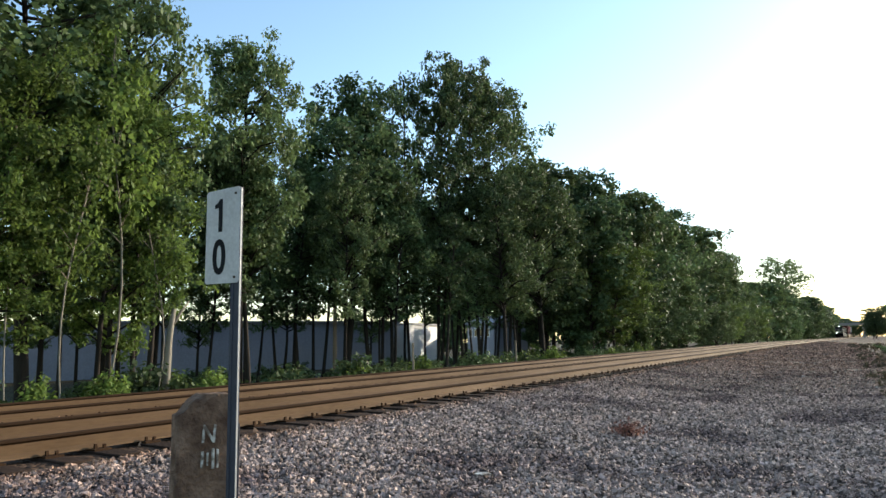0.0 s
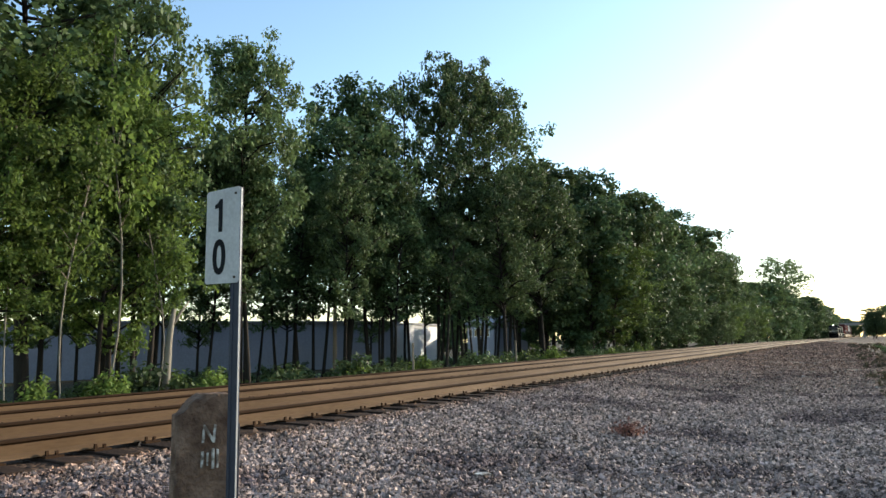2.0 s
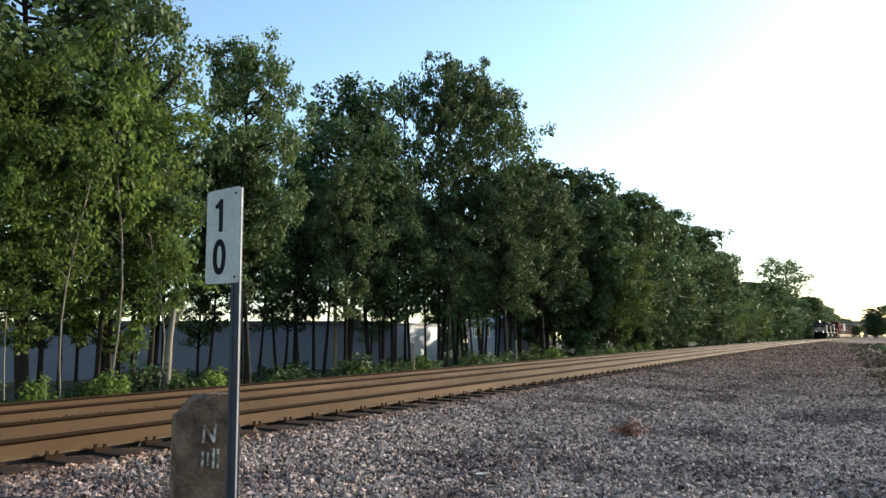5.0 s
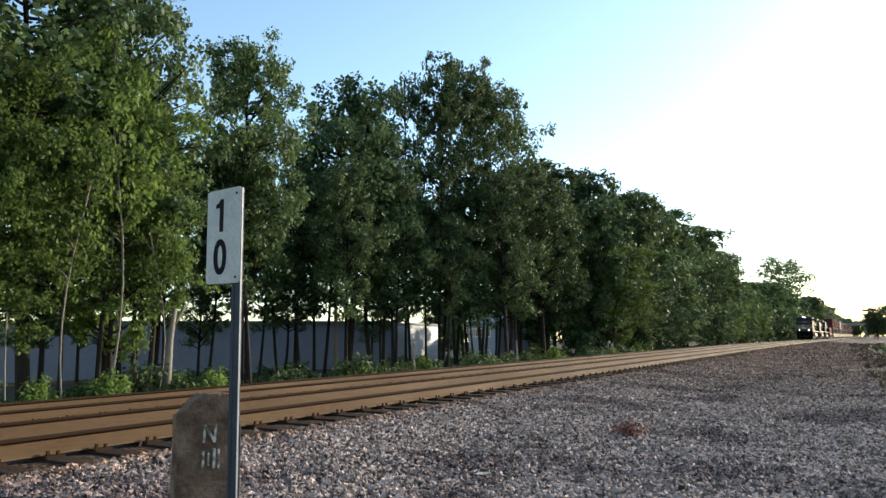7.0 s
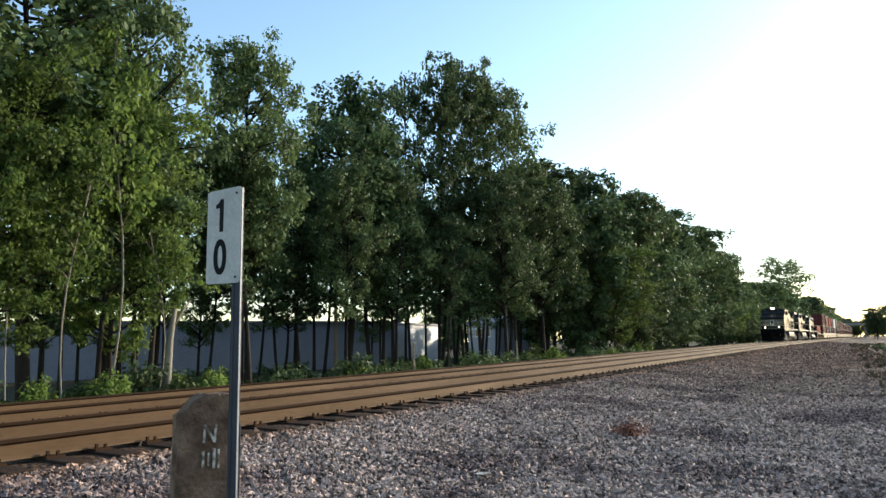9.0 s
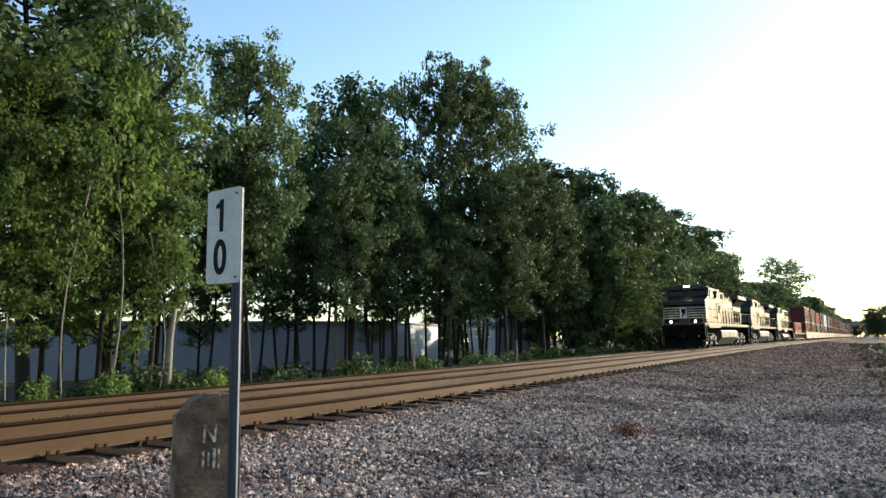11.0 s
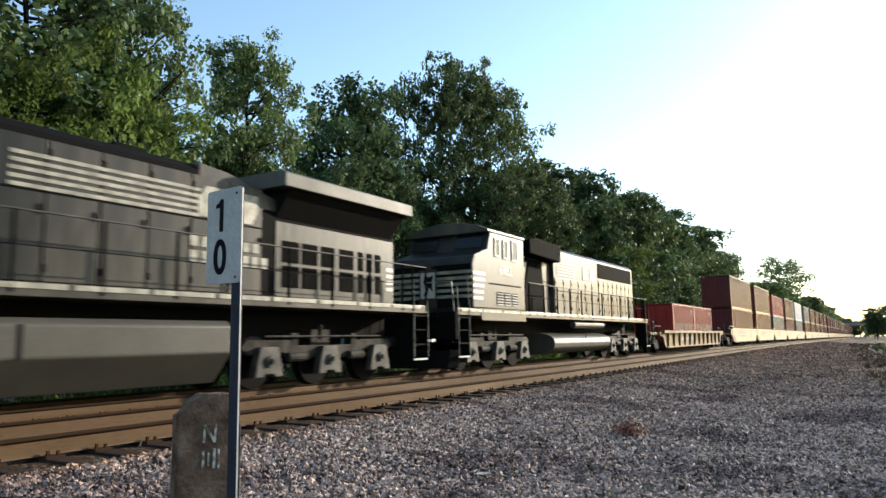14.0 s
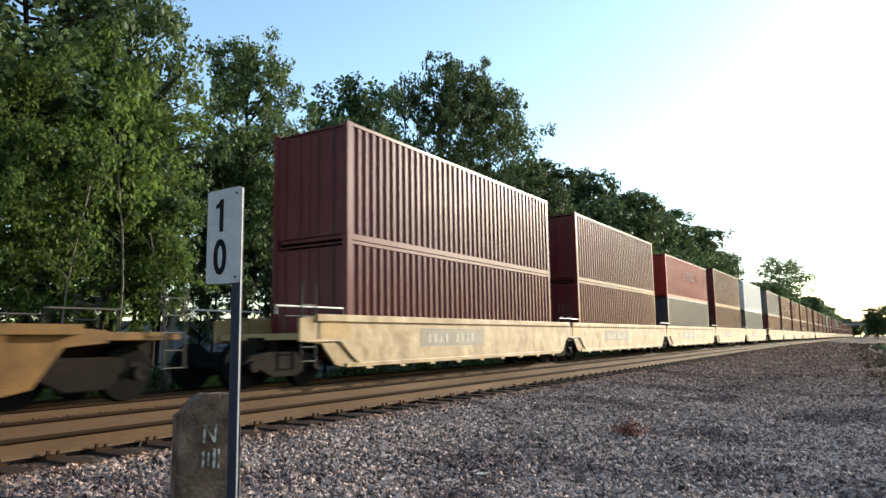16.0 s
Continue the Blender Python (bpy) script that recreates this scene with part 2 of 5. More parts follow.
def box(bm, x0, x1, y0, y1, z0, z1, bevel=0.0):
    made = bmesh.ops.create_cube(bm, size=1, matrix=Matrix.LocRotScale(((x0 + x1) / 2, (y0 + y1) / 2, (z0 + z1) / 2), None, (abs(x1 - x0), abs(y1 - y0), abs(z1 - z0))))
    if bevel:
        edges = list({e for v in made["verts"] for e in v.link_edges})
        bmesh.ops.bevel(bm, geom=edges, offset=bevel, segments=2, affect="EDGES", profile=0.6)
    return bm


def boxm(*a, bevel=0.0):
    return box(bmesh.new(), *a, bevel=bevel)


def prism(bm, outline, axis, a0, a1, bevel=0.0):
    """An outline swept along an axis: for 'x' the outline is (y, z), for 'y' (x, z), for 'z' (x, y)."""
    def at(p, a):
        return {"x": (a, p[0], p[1]), "y": (p[0], a, p[1]), "z": (p[0], p[1], a)}[axis]
    lo, hi = [bm.verts.new(at(p, a0)) for p in outline], [bm.verts.new(at(p, a1)) for p in outline]
    faces = [bm.faces.new(lo), bm.faces.new(list(reversed(hi)))]
    k = len(outline)
    for i in range(k):
        faces.append(bm.faces.new((lo[i], hi[i], hi[(i + 1) % k], lo[(i + 1) % k])))
    bmesh.ops.recalc_face_normals(bm, faces=faces)
    if bevel:
        bmesh.ops.bevel(bm, geom=list({e for f in faces for e in f.edges}), offset=bevel, segments=2, affect="EDGES", profile=0.6)
    return bm


def prismm(outline, axis, a0, a1, bevel=0.0):
    return prism(bmesh.new(), outline, axis, a0, a1, bevel)


def tube(bm, points, r, r2=None, sides=8):
    """A round bar along points, tapering from r to r2."""
    r2 = r if r2 is None else r2
    rings, last = [], len(points) - 1
    for i, p in enumerate(points):
        p = Vector(p)
        d = (Vector(points[min(i + 1, last)]) - Vector(points[max(i - 1, 0)])).normalized()
        u = d.orthogonal().normalized() if abs(d.z) < 0.9 else (Vector((1, 0, 0)) - d * d.x).normalized()
        w = d.cross(u)
        rad = r + (r2 - r) * i / max(1, last)
        rings.append([bm.verts.new(p + (u * math.cos(a) + w * math.sin(a)) * rad) for a in (2 * math.pi * k / sides for k in range(sides))])
    for a, b in zip(rings, rings[1:]):
        for k in range(sides):
            bm.faces.new((a[k], a[(k + 1) % sides], b[(k + 1) % sides], b[k]))
    bm.faces.new(list(reversed(rings[0])))
    bm.faces.new(rings[-1])
    return bm


def tubem(points, r, r2=None, sides=8):
    return tube(bmesh.new(), points, r, r2, sides)


def text_mesh(word, size, m, bold=0.0):
    """Letters of the built-in font as a thin solid mesh, laid by the matrix m."""
    cu = bpy.data.curves.new("letters", "FONT")
    cu.body, cu.size, cu.extrude, cu.align_x, cu.align_y, cu.offset = word, size, 0.002, "CENTER", "CENTER", bold
    tmp = bpy.data.objects.new("letters", cu)
    scene.collection.objects.link(tmp)
    me = bpy.data.meshes.new_from_object(tmp.evaluated_get(bpy.context.evaluated_depsgraph_get()))
    bpy.data.objects.remove(tmp)
    me.transform(m)
    return me


def words(name, word, size, m, material, parent, label="", bold=0.0):
    me = text_mesh(word, size, m, bold)
    me.materials.clear()
    me.materials.append(material)
    return part(name, me, material, parent, label)


def quads(name, co, material):
    """A mesh of loose four-cornered faces from an array (n, 4, 3)."""
    n = len(co)
    me = bpy.data.meshes.new(name)
    me.vertices.add(4 * n)
    me.vertices.foreach_set("co", np.ascontiguousarray(co, dtype=np.float32).ravel())
    me.loops.add(4 * n)
    me.loops.foreach_set("vertex_index", np.arange(4 * n, dtype=np.int32))
    me.polygons.add(n)
    me.polygons.foreach_set("loop_start", np.arange(0, 4 * n, 4, dtype=np.int32))
    me.update(calc_edges=True)
    me.materials.append(material)
    return me


def leaves(name, hubs, per, size, material, rng, droop=0.35):
    """Leaves scattered round hubs (x, y, z, radius): small folded-looking lozenges at all angles."""
    hubs = np.repeat(np.asarray(hubs, float), per, axis=0)
    n = len(hubs)
    d = rng.normal(size=(n, 3))
    d /= np.linalg.norm(d, axis=1, keepdims=True)
    c = hubs[:, :3] + d * (hubs[:, 3:4] * rng.random((n, 1)) ** 0.45) * np.array([1, 1, 0.75])
    u = rng.normal(size=(n, 3)) - np.array([0, 0, droop])
    u /= np.linalg.norm(u, axis=1, keepdims=True)
    facing = d * 0.6 + np.array([0.1, 0, 0.55]) + rng.normal(size=(n, 3)) * 0.5
    w = np.cross(u, facing)
    w /= np.linalg.norm(w, axis=1, keepdims=True)
    u = np.cross(facing, w)
    u /= np.linalg.norm(u, axis=1, keepdims=True)
    s = size * (0.6 + 0.8 * rng.random((n, 1)))
    u, w = u * s * 0.5, w * s * 0.33
    return quads(name, np.stack([c - u, c + w - u * 0.1, c + u, c - w - u * 0.1], axis=1), material)


def dip(y):
    """The long slight downgrade of the line in the distance."""
    return 0.0 if y < 50 else -0.0036 * ((y - 50) ** 2 / 120 if y < 110 else y - 80)


# ---- ground ----
PROFILE = [(-400, -2.4), (-120, -2.2), (-60, -1.9), (-40, -1.7), (-24, -1.45), (-19, -1.3), (-16.2, -1.0), (-14.6, -0.32), (-13.9, -0.2), (-11.6, -0.2),
           (-9.4, -0.2), (-8.8, -0.15), (-7.5, -0.15), (-6.5, -0.13), (-6.1, -0.15), (-5.7, -0.2), (-4.4, -0.34), (-3, -0.45), (-1.5, -0.5), (0, -0.5), (1.5, -0.45), (3.5, -0.3), (8, -0.2), (20, -0.3), (60, -0.5), (400, -1.0)]


def ground_z(x, y):
    for (x0, z0), (x1, z1) in zip(PROFILE, PROFILE[1:]):
        if x <= x1:
            z = z0 + (z1 - z0) * max(0.0, (x - x0) / (x1 - x0))
            break
    else:
        z = PROFILE[-1][1]
    if -5.6 < x < 30 and -10 < y < 80:
        k = min(1.0, (x + 5.6) / 1.5)
        z += k * (0.05 * noise.noise((x * 0.9, y * 0.7, 0)) + 0.025 * noise.noise((x * 2.3, y * 2.3, 5)))
    return z + dip(y)


def build_ground():
    xs = sorted({p[0] for p in PROFILE} | {round(-5.6 + 0.2 * i, 2) for i in range(48)} | {-200, -90, -30, 5, 12, 30, 100, 200, 1500, -1500})
    ys = [-1500, -300, -100, -40, -15] + [round(-5 + 0.25 * i, 2) for i in range(140)] + [31 + 1.5 * i for i in range(50)] + [110 + 15 * i for i in range(40)] + [900, 1500, 3000]
    verts = [(x, y, ground_z(x, y)) for y in ys for x in xs]
    k = len(xs)
    faces = [(j * k + i, j * k + i + 1, (j + 1) * k + i + 1, (j + 1) * k + i) for j in range(len(ys) - 1) for i in range(k - 1)]
    me = bpy.data.meshes.new("ground")
    me.from_pydata(verts, [], faces)
    me.materials.append(GROUND)
    me.polygons.foreach_set("use_smooth", [True] * len(me.polygons))
    tagged(new("ground", me), "grey crushed-stone lot sloping gently from the railway ballast", "ground", kind="structure")


build_ground()

# ---- railway tracks ----
NEAR_X, NEAR_Z, FAR_X, FAR_Z = -7.55, 0.09, -11.62, 0.0
RAIL = [(-0.076, -0.18), (0.076, -0.18), (0.07, -0.165), (0.012, -0.135), (0.009, -0.05), (0.037, -0.028), (0.037, -0.008), (0.028, 0.0), (-0.028, 0.0), (-0.037, -0.008), (-0.037, -0.028), (-0.009, -0.05), (-0.012, -0.135), (-0.07, -0.165)]
RAIL_Y = [-40] + [50 * i for i in range(2)] + [60 + 10 * i for i in range(6)] + [130 + 40 * i for i in range(14)]


def rail_mesh():
    bm = bmesh.new()
    rings = [[bm.verts.new((x, y, z + dip(y))) for x, z in RAIL] for y in RAIL_Y]
    k = len(RAIL)
    for a, b in zip(rings, rings[1:]):
        for i in range(k):
            f = bm.faces.new((a[i], b[i], b[(i + 1) % k], a[(i + 1) % k]))
            # Head sides and underside go dark too, painting the shade line below.
            f.material_index = 1 if 4 <= i <= 10 else 0
    bmesh.ops.recalc_face_normals(bm, faces=bm.faces[:])
    return mesh_of("rail", bm, [RAIL_RUST, RAIL_HEAD])


def build_tracks():
    rail = rail_mesh()
    tie = mesh_of("tie", boxm(-1.3, 1.3, -0.115, 0.115, -0.37, -0.2, bevel=0.012), TIE)
    bm = bmesh.new()
    for s in (-1, 1):
        box(bm, s * 0.7525 - 0.17, s * 0.7525 + 0.17, -0.09, 0.09, -0.2, -0.182)
        for dx in (-0.11, 0.11):
            top = -0.135 if dx > 0 and s > 0 else -0.172
            box(bm, s * 0.7525 + dx - 0.012, s * 0.7525 + dx + 0.012, -0.06, -0.035, -0.19, top)
            box(bm, s * 0.7525 + dx - 0.012, s * 0.7525 + dx + 0.012, 0.035, 0.06, -0.19, top - 0.01)
    plate = mesh_of("tie_plate", bm, SPIKE)
    for x, z, label in ((NEAR_X, NEAR_Z, "empty railway track with rusty rails on dark wooden ties"), (FAR_X, FAR_Z, "railway track with rusty rails carrying the freight train")):
        track = thing("railway_track", label, "railway track", "pair of tracks", "structure", pose(x, 0, z))
        for s in (-1, 1):
            part("rail", rail, None, track).location = (s * 0.7525, 0, 0)
        n = 150 if x == NEAR_X else 80
        rng = random.Random(5)
        for i in range(n):
            y = -2 + 0.53 * i + rng.uniform(-0.03, 0.03)
            t = part("tie", tie, None, track)
            t.location = (rng.uniform(-0.05, 0.05), y, dip(y))
            t.rotation_euler = (0, 0, rng.uniform(-0.02, 0.02))
            p = part("tie_plate", plate, None, track)
            p.location = (0, y, dip(y))
        bm = bmesh.new()
        for i in range(n, n + 420):
            y = -2 + 0.53 * i
            box(bm, -1.3, 1.3, y - 0.11, y + 0.11, dip(y) - 0.37, dip(y) - 0.2)
        tagged(part("far_ties", bm, TIE, track), kind="stuff")


build_tracks()


def stones(name, label, count, place, size, rng):
    """Crushed stones: angular six-cornered lumps lying on the ground, all in one mesh."""
    base = np.array([(1, 0, 0), (-1, 0, 0), (0, 1, 0), (0, -1, 0), (0, 0, 1), (0, 0, -1)], float) * 0.62
    tri = np.array([(0, 2, 4), (2, 1, 4), (1, 3, 4), (3, 0, 4), (2, 0, 5), (1, 2, 5), (3, 1, 5), (0, 3, 5)])
    pts = np.array([place(rng) for _ in range(count)])
    s = size * (0.5 + rng.random((count, 1, 1)) ** 2 * 1.1) * (0.6 + 0.8 * rng.random((count, 1, 3)))
    v = (base[None] + 0.45 * (rng.random((count, 6, 3)) - 0.5)) * s
    q = rng.normal(size=(count, 4))
    q /= np.linalg.norm(q, axis=1, keepdims=True)
    w, x, y, z = q.T
    r = np.stack([1 - 2 * (y * y + z * z), 2 * (x * y - z * w), 2 * (x * z + y * w), 2 * (x * y + z * w), 1 - 2 * (x * x + z * z), 2 * (y * z - x * w), 2 * (x * z - y * w), 2 * (y * z + x * w), 1 - 2 * (x * x + y * y)], 1).reshape(-1, 3, 3)
    v = np.einsum("nij,nkj->nki", r, v) + pts[:, None]
    me = bpy.data.meshes.new(name)
    me.vertices.add(6 * count)
    me.vertices.foreach_set("co", v.astype(np.float32).ravel())
    loops = (tri.ravel()[None] + 6 * np.arange(count)[:, None]).astype(np.int32).ravel()
    me.loops.add(len(loops))
    me.loops.foreach_set("vertex_index", loops)
    me.polygons.add(8 * count)
    me.polygons.foreach_set("loop_start", np.arange(0, 24 * count, 3, dtype=np.int32))
    me.polygons.foreach_set("use_smooth", [False] * (8 * count))
    me.update(calc_edges=True)
    me.materials.append(STONE)
    return tagged(new(name, me), label, "gravel", kind="stuff")


def build_stones():
    def lot(r):
        x = -6.2 + 6.9 * r.random()
        y = 2.6 + 0.68 * (x + 6.2) + 13 * r.random() ** 1.7
        return (x, y, ground_z(x, y) + 0.008)

    def far_lot(r):
        y = 14 + 34 * r.random() ** 1.3
        x = -6.2 + 7.4 * r.random()
        return (x, y, ground_z(x, y) + 0.01)

    def distant_lot(r):
        y = 44 + 80 * r.random() ** 1.2
        x = -6.3 + (6.8 - 0.03 * (y - 44)) * r.random()
        return (x, y, ground_z(x, y) + 0.01)

    def crib(r):
        y = 1 + 40 * r.random()
        x = random.choice((NEAR_X, FAR_X)) + 2.9 * (r.random() - 0.5)
        return (x, y, ground_z(x, y) - 0.03)
    rng = np.random.default_rng(11)
    stones("gravel", "loose grey and tan crushed stones covering the lot", 88000, lot, 0.033, rng)
    stones("gravel", "loose grey crushed stones covering the lot farther along", 36000, far_lot, 0.043, rng)
    stones("gravel", "distant grey crushed stones covering the lot", 16000, distant_lot, 0.09, rng)
    stones("ballast", "grey-brown ballast stones between the wooden ties", 6000, crib, 0.06, rng)


build_stones()

# ---- milepost sign and old concrete marker ----


def milepost_sign(m):
    sign = thing("milepost_sign", "narrow white milepost sign with black digits on a steel post", "sign", m=m)
    post = prismm([(-0.033, -0.02), (-0.012, -0.02), (-0.009, -0.016), (0.009, -0.016), (0.012, -0.02), (0.04, -0.02), (0.04, -0.002), (0.036, -0.002), (0.036, -0.012), (-0.029, -0.012), (-0.029, -0.002), (-0.033, -0.002)], "z", -0.3, 2.285)
    post = part("post", post, POST, sign, "grey galvanised channel post")
    # Thin strip whose pale colour paints the sun on the post's edge.
    part("flange", boxm(0.0405, 0.044, -0.0235, -0.012, -0.3, 2.285, bevel=0.0008), GALV, post, "galvanised post edge coloured bright as if sunlit")
    sleeve = prismm([(-0.036, -0.0015), (0.043, -0.0015), (0.043, 0.004), (-0.036, 0.004)], "z", -0.3, 0.93)
    part("sleeve", sleeve, POST, post)
    corner = [(x + dx, z + dz) for x, z, turn in ((0.022, 2.276, 0), (-0.226, 2.269, 90), (-0.226, 1.746, 180), (0.022, 1.744, 270))
              for dx, dz in ((0.018 * math.cos(radians(turn + a)), 0.018 * math.sin(radians(turn + a))) for a in (0, 30, 60, 90))]
    sheet = prismm(corner, "y", -0.028, -0.024)
    plate = part("plate", sheet, PLATE, sign, "weathered white sheet-metal plate")
    one = prismm([(-0.012, 2.015), (0.018, 2.015), (0.018, 2.212), (-0.004, 2.212), (-0.022, 2.19), (-0.045, 2.178), (-0.045, 2.158), (-0.012, 2.162)], "y", -0.032, -0.0285)
    for v in one.verts:
        v.co.x -= 0.122
        v.co.z += 0.02
    part("digit", one, BLACK, plate, "black painted digit 1")
    for digit, z in (("0", 1.874),):
        me = text_mesh(digit, 0.285, pose(-0.126, -0.0295, z, 90, 0, 0) @ Matrix.Diagonal((0.78, 1, 1, 1)), 0.006)
        me.materials.clear()
        me.materials.append(BLACK)
        part("digit", me, BLACK, plate, "black painted digit " + digit)
    for z in (1.76, 2.255):
        part("bolt", tubem([(0.006, -0.034, z), (0.006, -0.02, z)], 0.007), SPIKE, plate)
    return sign


def concrete_marker(m):
    rng = random.Random(3)
    bm = prismm([(-0.19, -0.4), (0.15, -0.4), (0.15, 0.95), (0.13, 0.985), (0.05, 0.99), (-0.05, 0.985), (-0.1, 0.95), (-0.15, 0.9), (-0.188, 0.87)], "y", -0.09, 0.09, bevel=0.014)
    bmesh.ops.subdivide_edges(bm, edges=bm.edges[:], cuts=4, use_grid_fill=True)
    for v in bm.verts:
        k = noise.noise(v.co * 9) * 0.012 + noise.noise(v.co * 30) * 0.007
        edge = 0.02 * max(0.0, noise.noise(v.co * 16)) if v.co.x < -0.15 or v.co.z > 0.88 else 0.0
        v.co += Vector((k + edge, k + edge * 0.5, k * 0.6 - edge))
    stone = new("concrete_marker", mesh_of("concrete_marker", bm, CONCRETE))
    stone.matrix_basis = m
    tagged(stone, "old chipped brown concrete mile marker with faded painted letters", "marker")
    words("letter", "N", 0.15, pose(-0.008, -0.108, 0.745, 90, 4, 0) @ Matrix.Diagonal((0.8, 1, 1, 1)), CHALK, stone, "worn white letter N", 0.002)
    for i, (x, h, w) in enumerate(((-0.045, 0.1, 0.014), (-0.013, 0.075, 0.011), (0.02, 0.12, 0.016), (0.047, 0.11, 0.013))):
        part("mark", boxm(x - w / 2, x + w / 2, -0.112, -0.099, 0.6 - h / 2, 0.6 + h / 2, bevel=0.002), CHALK, stone, "worn white painted mark")
    return stone


milepost_sign(pose(-3.125, 2.84, -0.45))
concrete_marker(pose(-3.582, 3.027, -0.365, 0, 0, 65))

# ---- trees ----


def tree(name, label, seed, height, base, radius, leaf, per, limbs, material, lean=0.4, bark=BARK, trunk_r=0.17, airy=1.0, dome=0.0, group="row of trees along the railway"):
    """Tapered bent trunk, curved limbs and leaf clumps round the limbs; origin at the foot."""
    rng, r = np.random.default_rng(seed), random.Random(seed)
    t = thing(name, label, "tree", group)
    bm = bmesh.new()
    bend = [(r.uniform(-lean, lean), r.uniform(-lean, lean)) for _ in range(3)]

    def axis(u):
        return Vector((bend[0][0] * u * 2 + bend[1][0] * math.sin(u * 5), bend[0][1] * u * 2 + bend[1][1] * math.sin(u * 4), u * height * 0.96))
    tube(bm, [axis(i / 9) + Vector((0, 0, -0.25 if i == 0 else 0)) for i in range(10)], trunk_r, 0.03, 7)
    hubs = []
    for i in range(limbs):
        u = base + (1 - base) * (i + r.random()) / limbs
        k = (u - base) / (1 - base)
        reach = radius * (0.4 + 0.6 * math.sin(math.pi * (0.12 + 0.72 * k))) * r.uniform(0.5, 1.2) * (1 - 0.3 * k ** 3)
        if dome:
            reach = radius * math.sqrt(max(0.05, 1 - max(0.0, (k - dome) / (1 - dome)) ** 2)) * r.uniform(0.55, 1.0) * (0.7 + 0.3 * min(1.0, k / dome))
        a = i * 2.4 + r.uniform(-0.6, 0.6)
        rise = reach * r.uniform(0.15, 0.75)
        start = axis(min(0.97, u * 0.93))
        tip = start + Vector((math.cos(a) * reach, math.sin(a) * reach, rise))
        mid = start.lerp(tip, 0.5) + Vector((0, 0, reach * r.uniform(-0.02, 0.14)))
        tube(bm, [start, mid, tip], trunk_r * 0.4 * (1.1 - k * 0.6), 0.012, 5)
        for f in (0.45, 0.75, 1.0) if reach > 1.7 else (0.6, 1.0):
            q = start.lerp(mid, f * 2) if f < 0.5 else mid.lerp(tip, f * 2 - 1)
            lobe = airy * (0.5 + 0.13 * reach) * r.uniform(0.75, 1.25)
            q = q + Vector((r.gauss(0, 1), r.gauss(0, 1), r.gauss(0, 0.7))) * lobe * 0.35
            for j in range(3):
                way = Vector((math.cos(a) * 0.5 + r.gauss(0, 1), math.sin(a) * 0.5 + r.gauss(0, 1), 0.5 + r.gauss(0, 0.7))).normalized()
                p = q + way * lobe * 0.8
                if p.z < height * 0.99:
                    hubs.append((*p, lobe * r.uniform(0.5, 0.8)))
    top = axis(1.0)
    for _ in range(30 if dome else 12):
        d, a = radius * (0.75 if dome else 0.4) * math.sqrt(r.random()), r.uniform(0, 6.28)
        hubs.append((top.x + d * math.cos(a), top.y + d * math.sin(a), height - r.uniform(0.3, 1.0 if dome else 1.7) - (0.5 * d * d / radius if dome else 0.0), airy * r.uniform(0.4, 0.75)))
    part("trunk", bm, bark, t, smooth=True)
    part("crown", leaves("crown", hubs, per, leaf, material, rng), None, t)
    return t


def put(ob, x, y, h, base_h, turn, wide=1.0, first=None):
    """Stands a copy of a tree at (x, y) with the height h."""
    s = h / base_h
    k = ob.scale
    return copy_thing(ob, pose(x, y, ground_z(x, y) - 0.05, 0, 0, turn) @ Matrix.Diagonal((s * wide / k.x, s * wide / k.y, s / k.z, 1)))


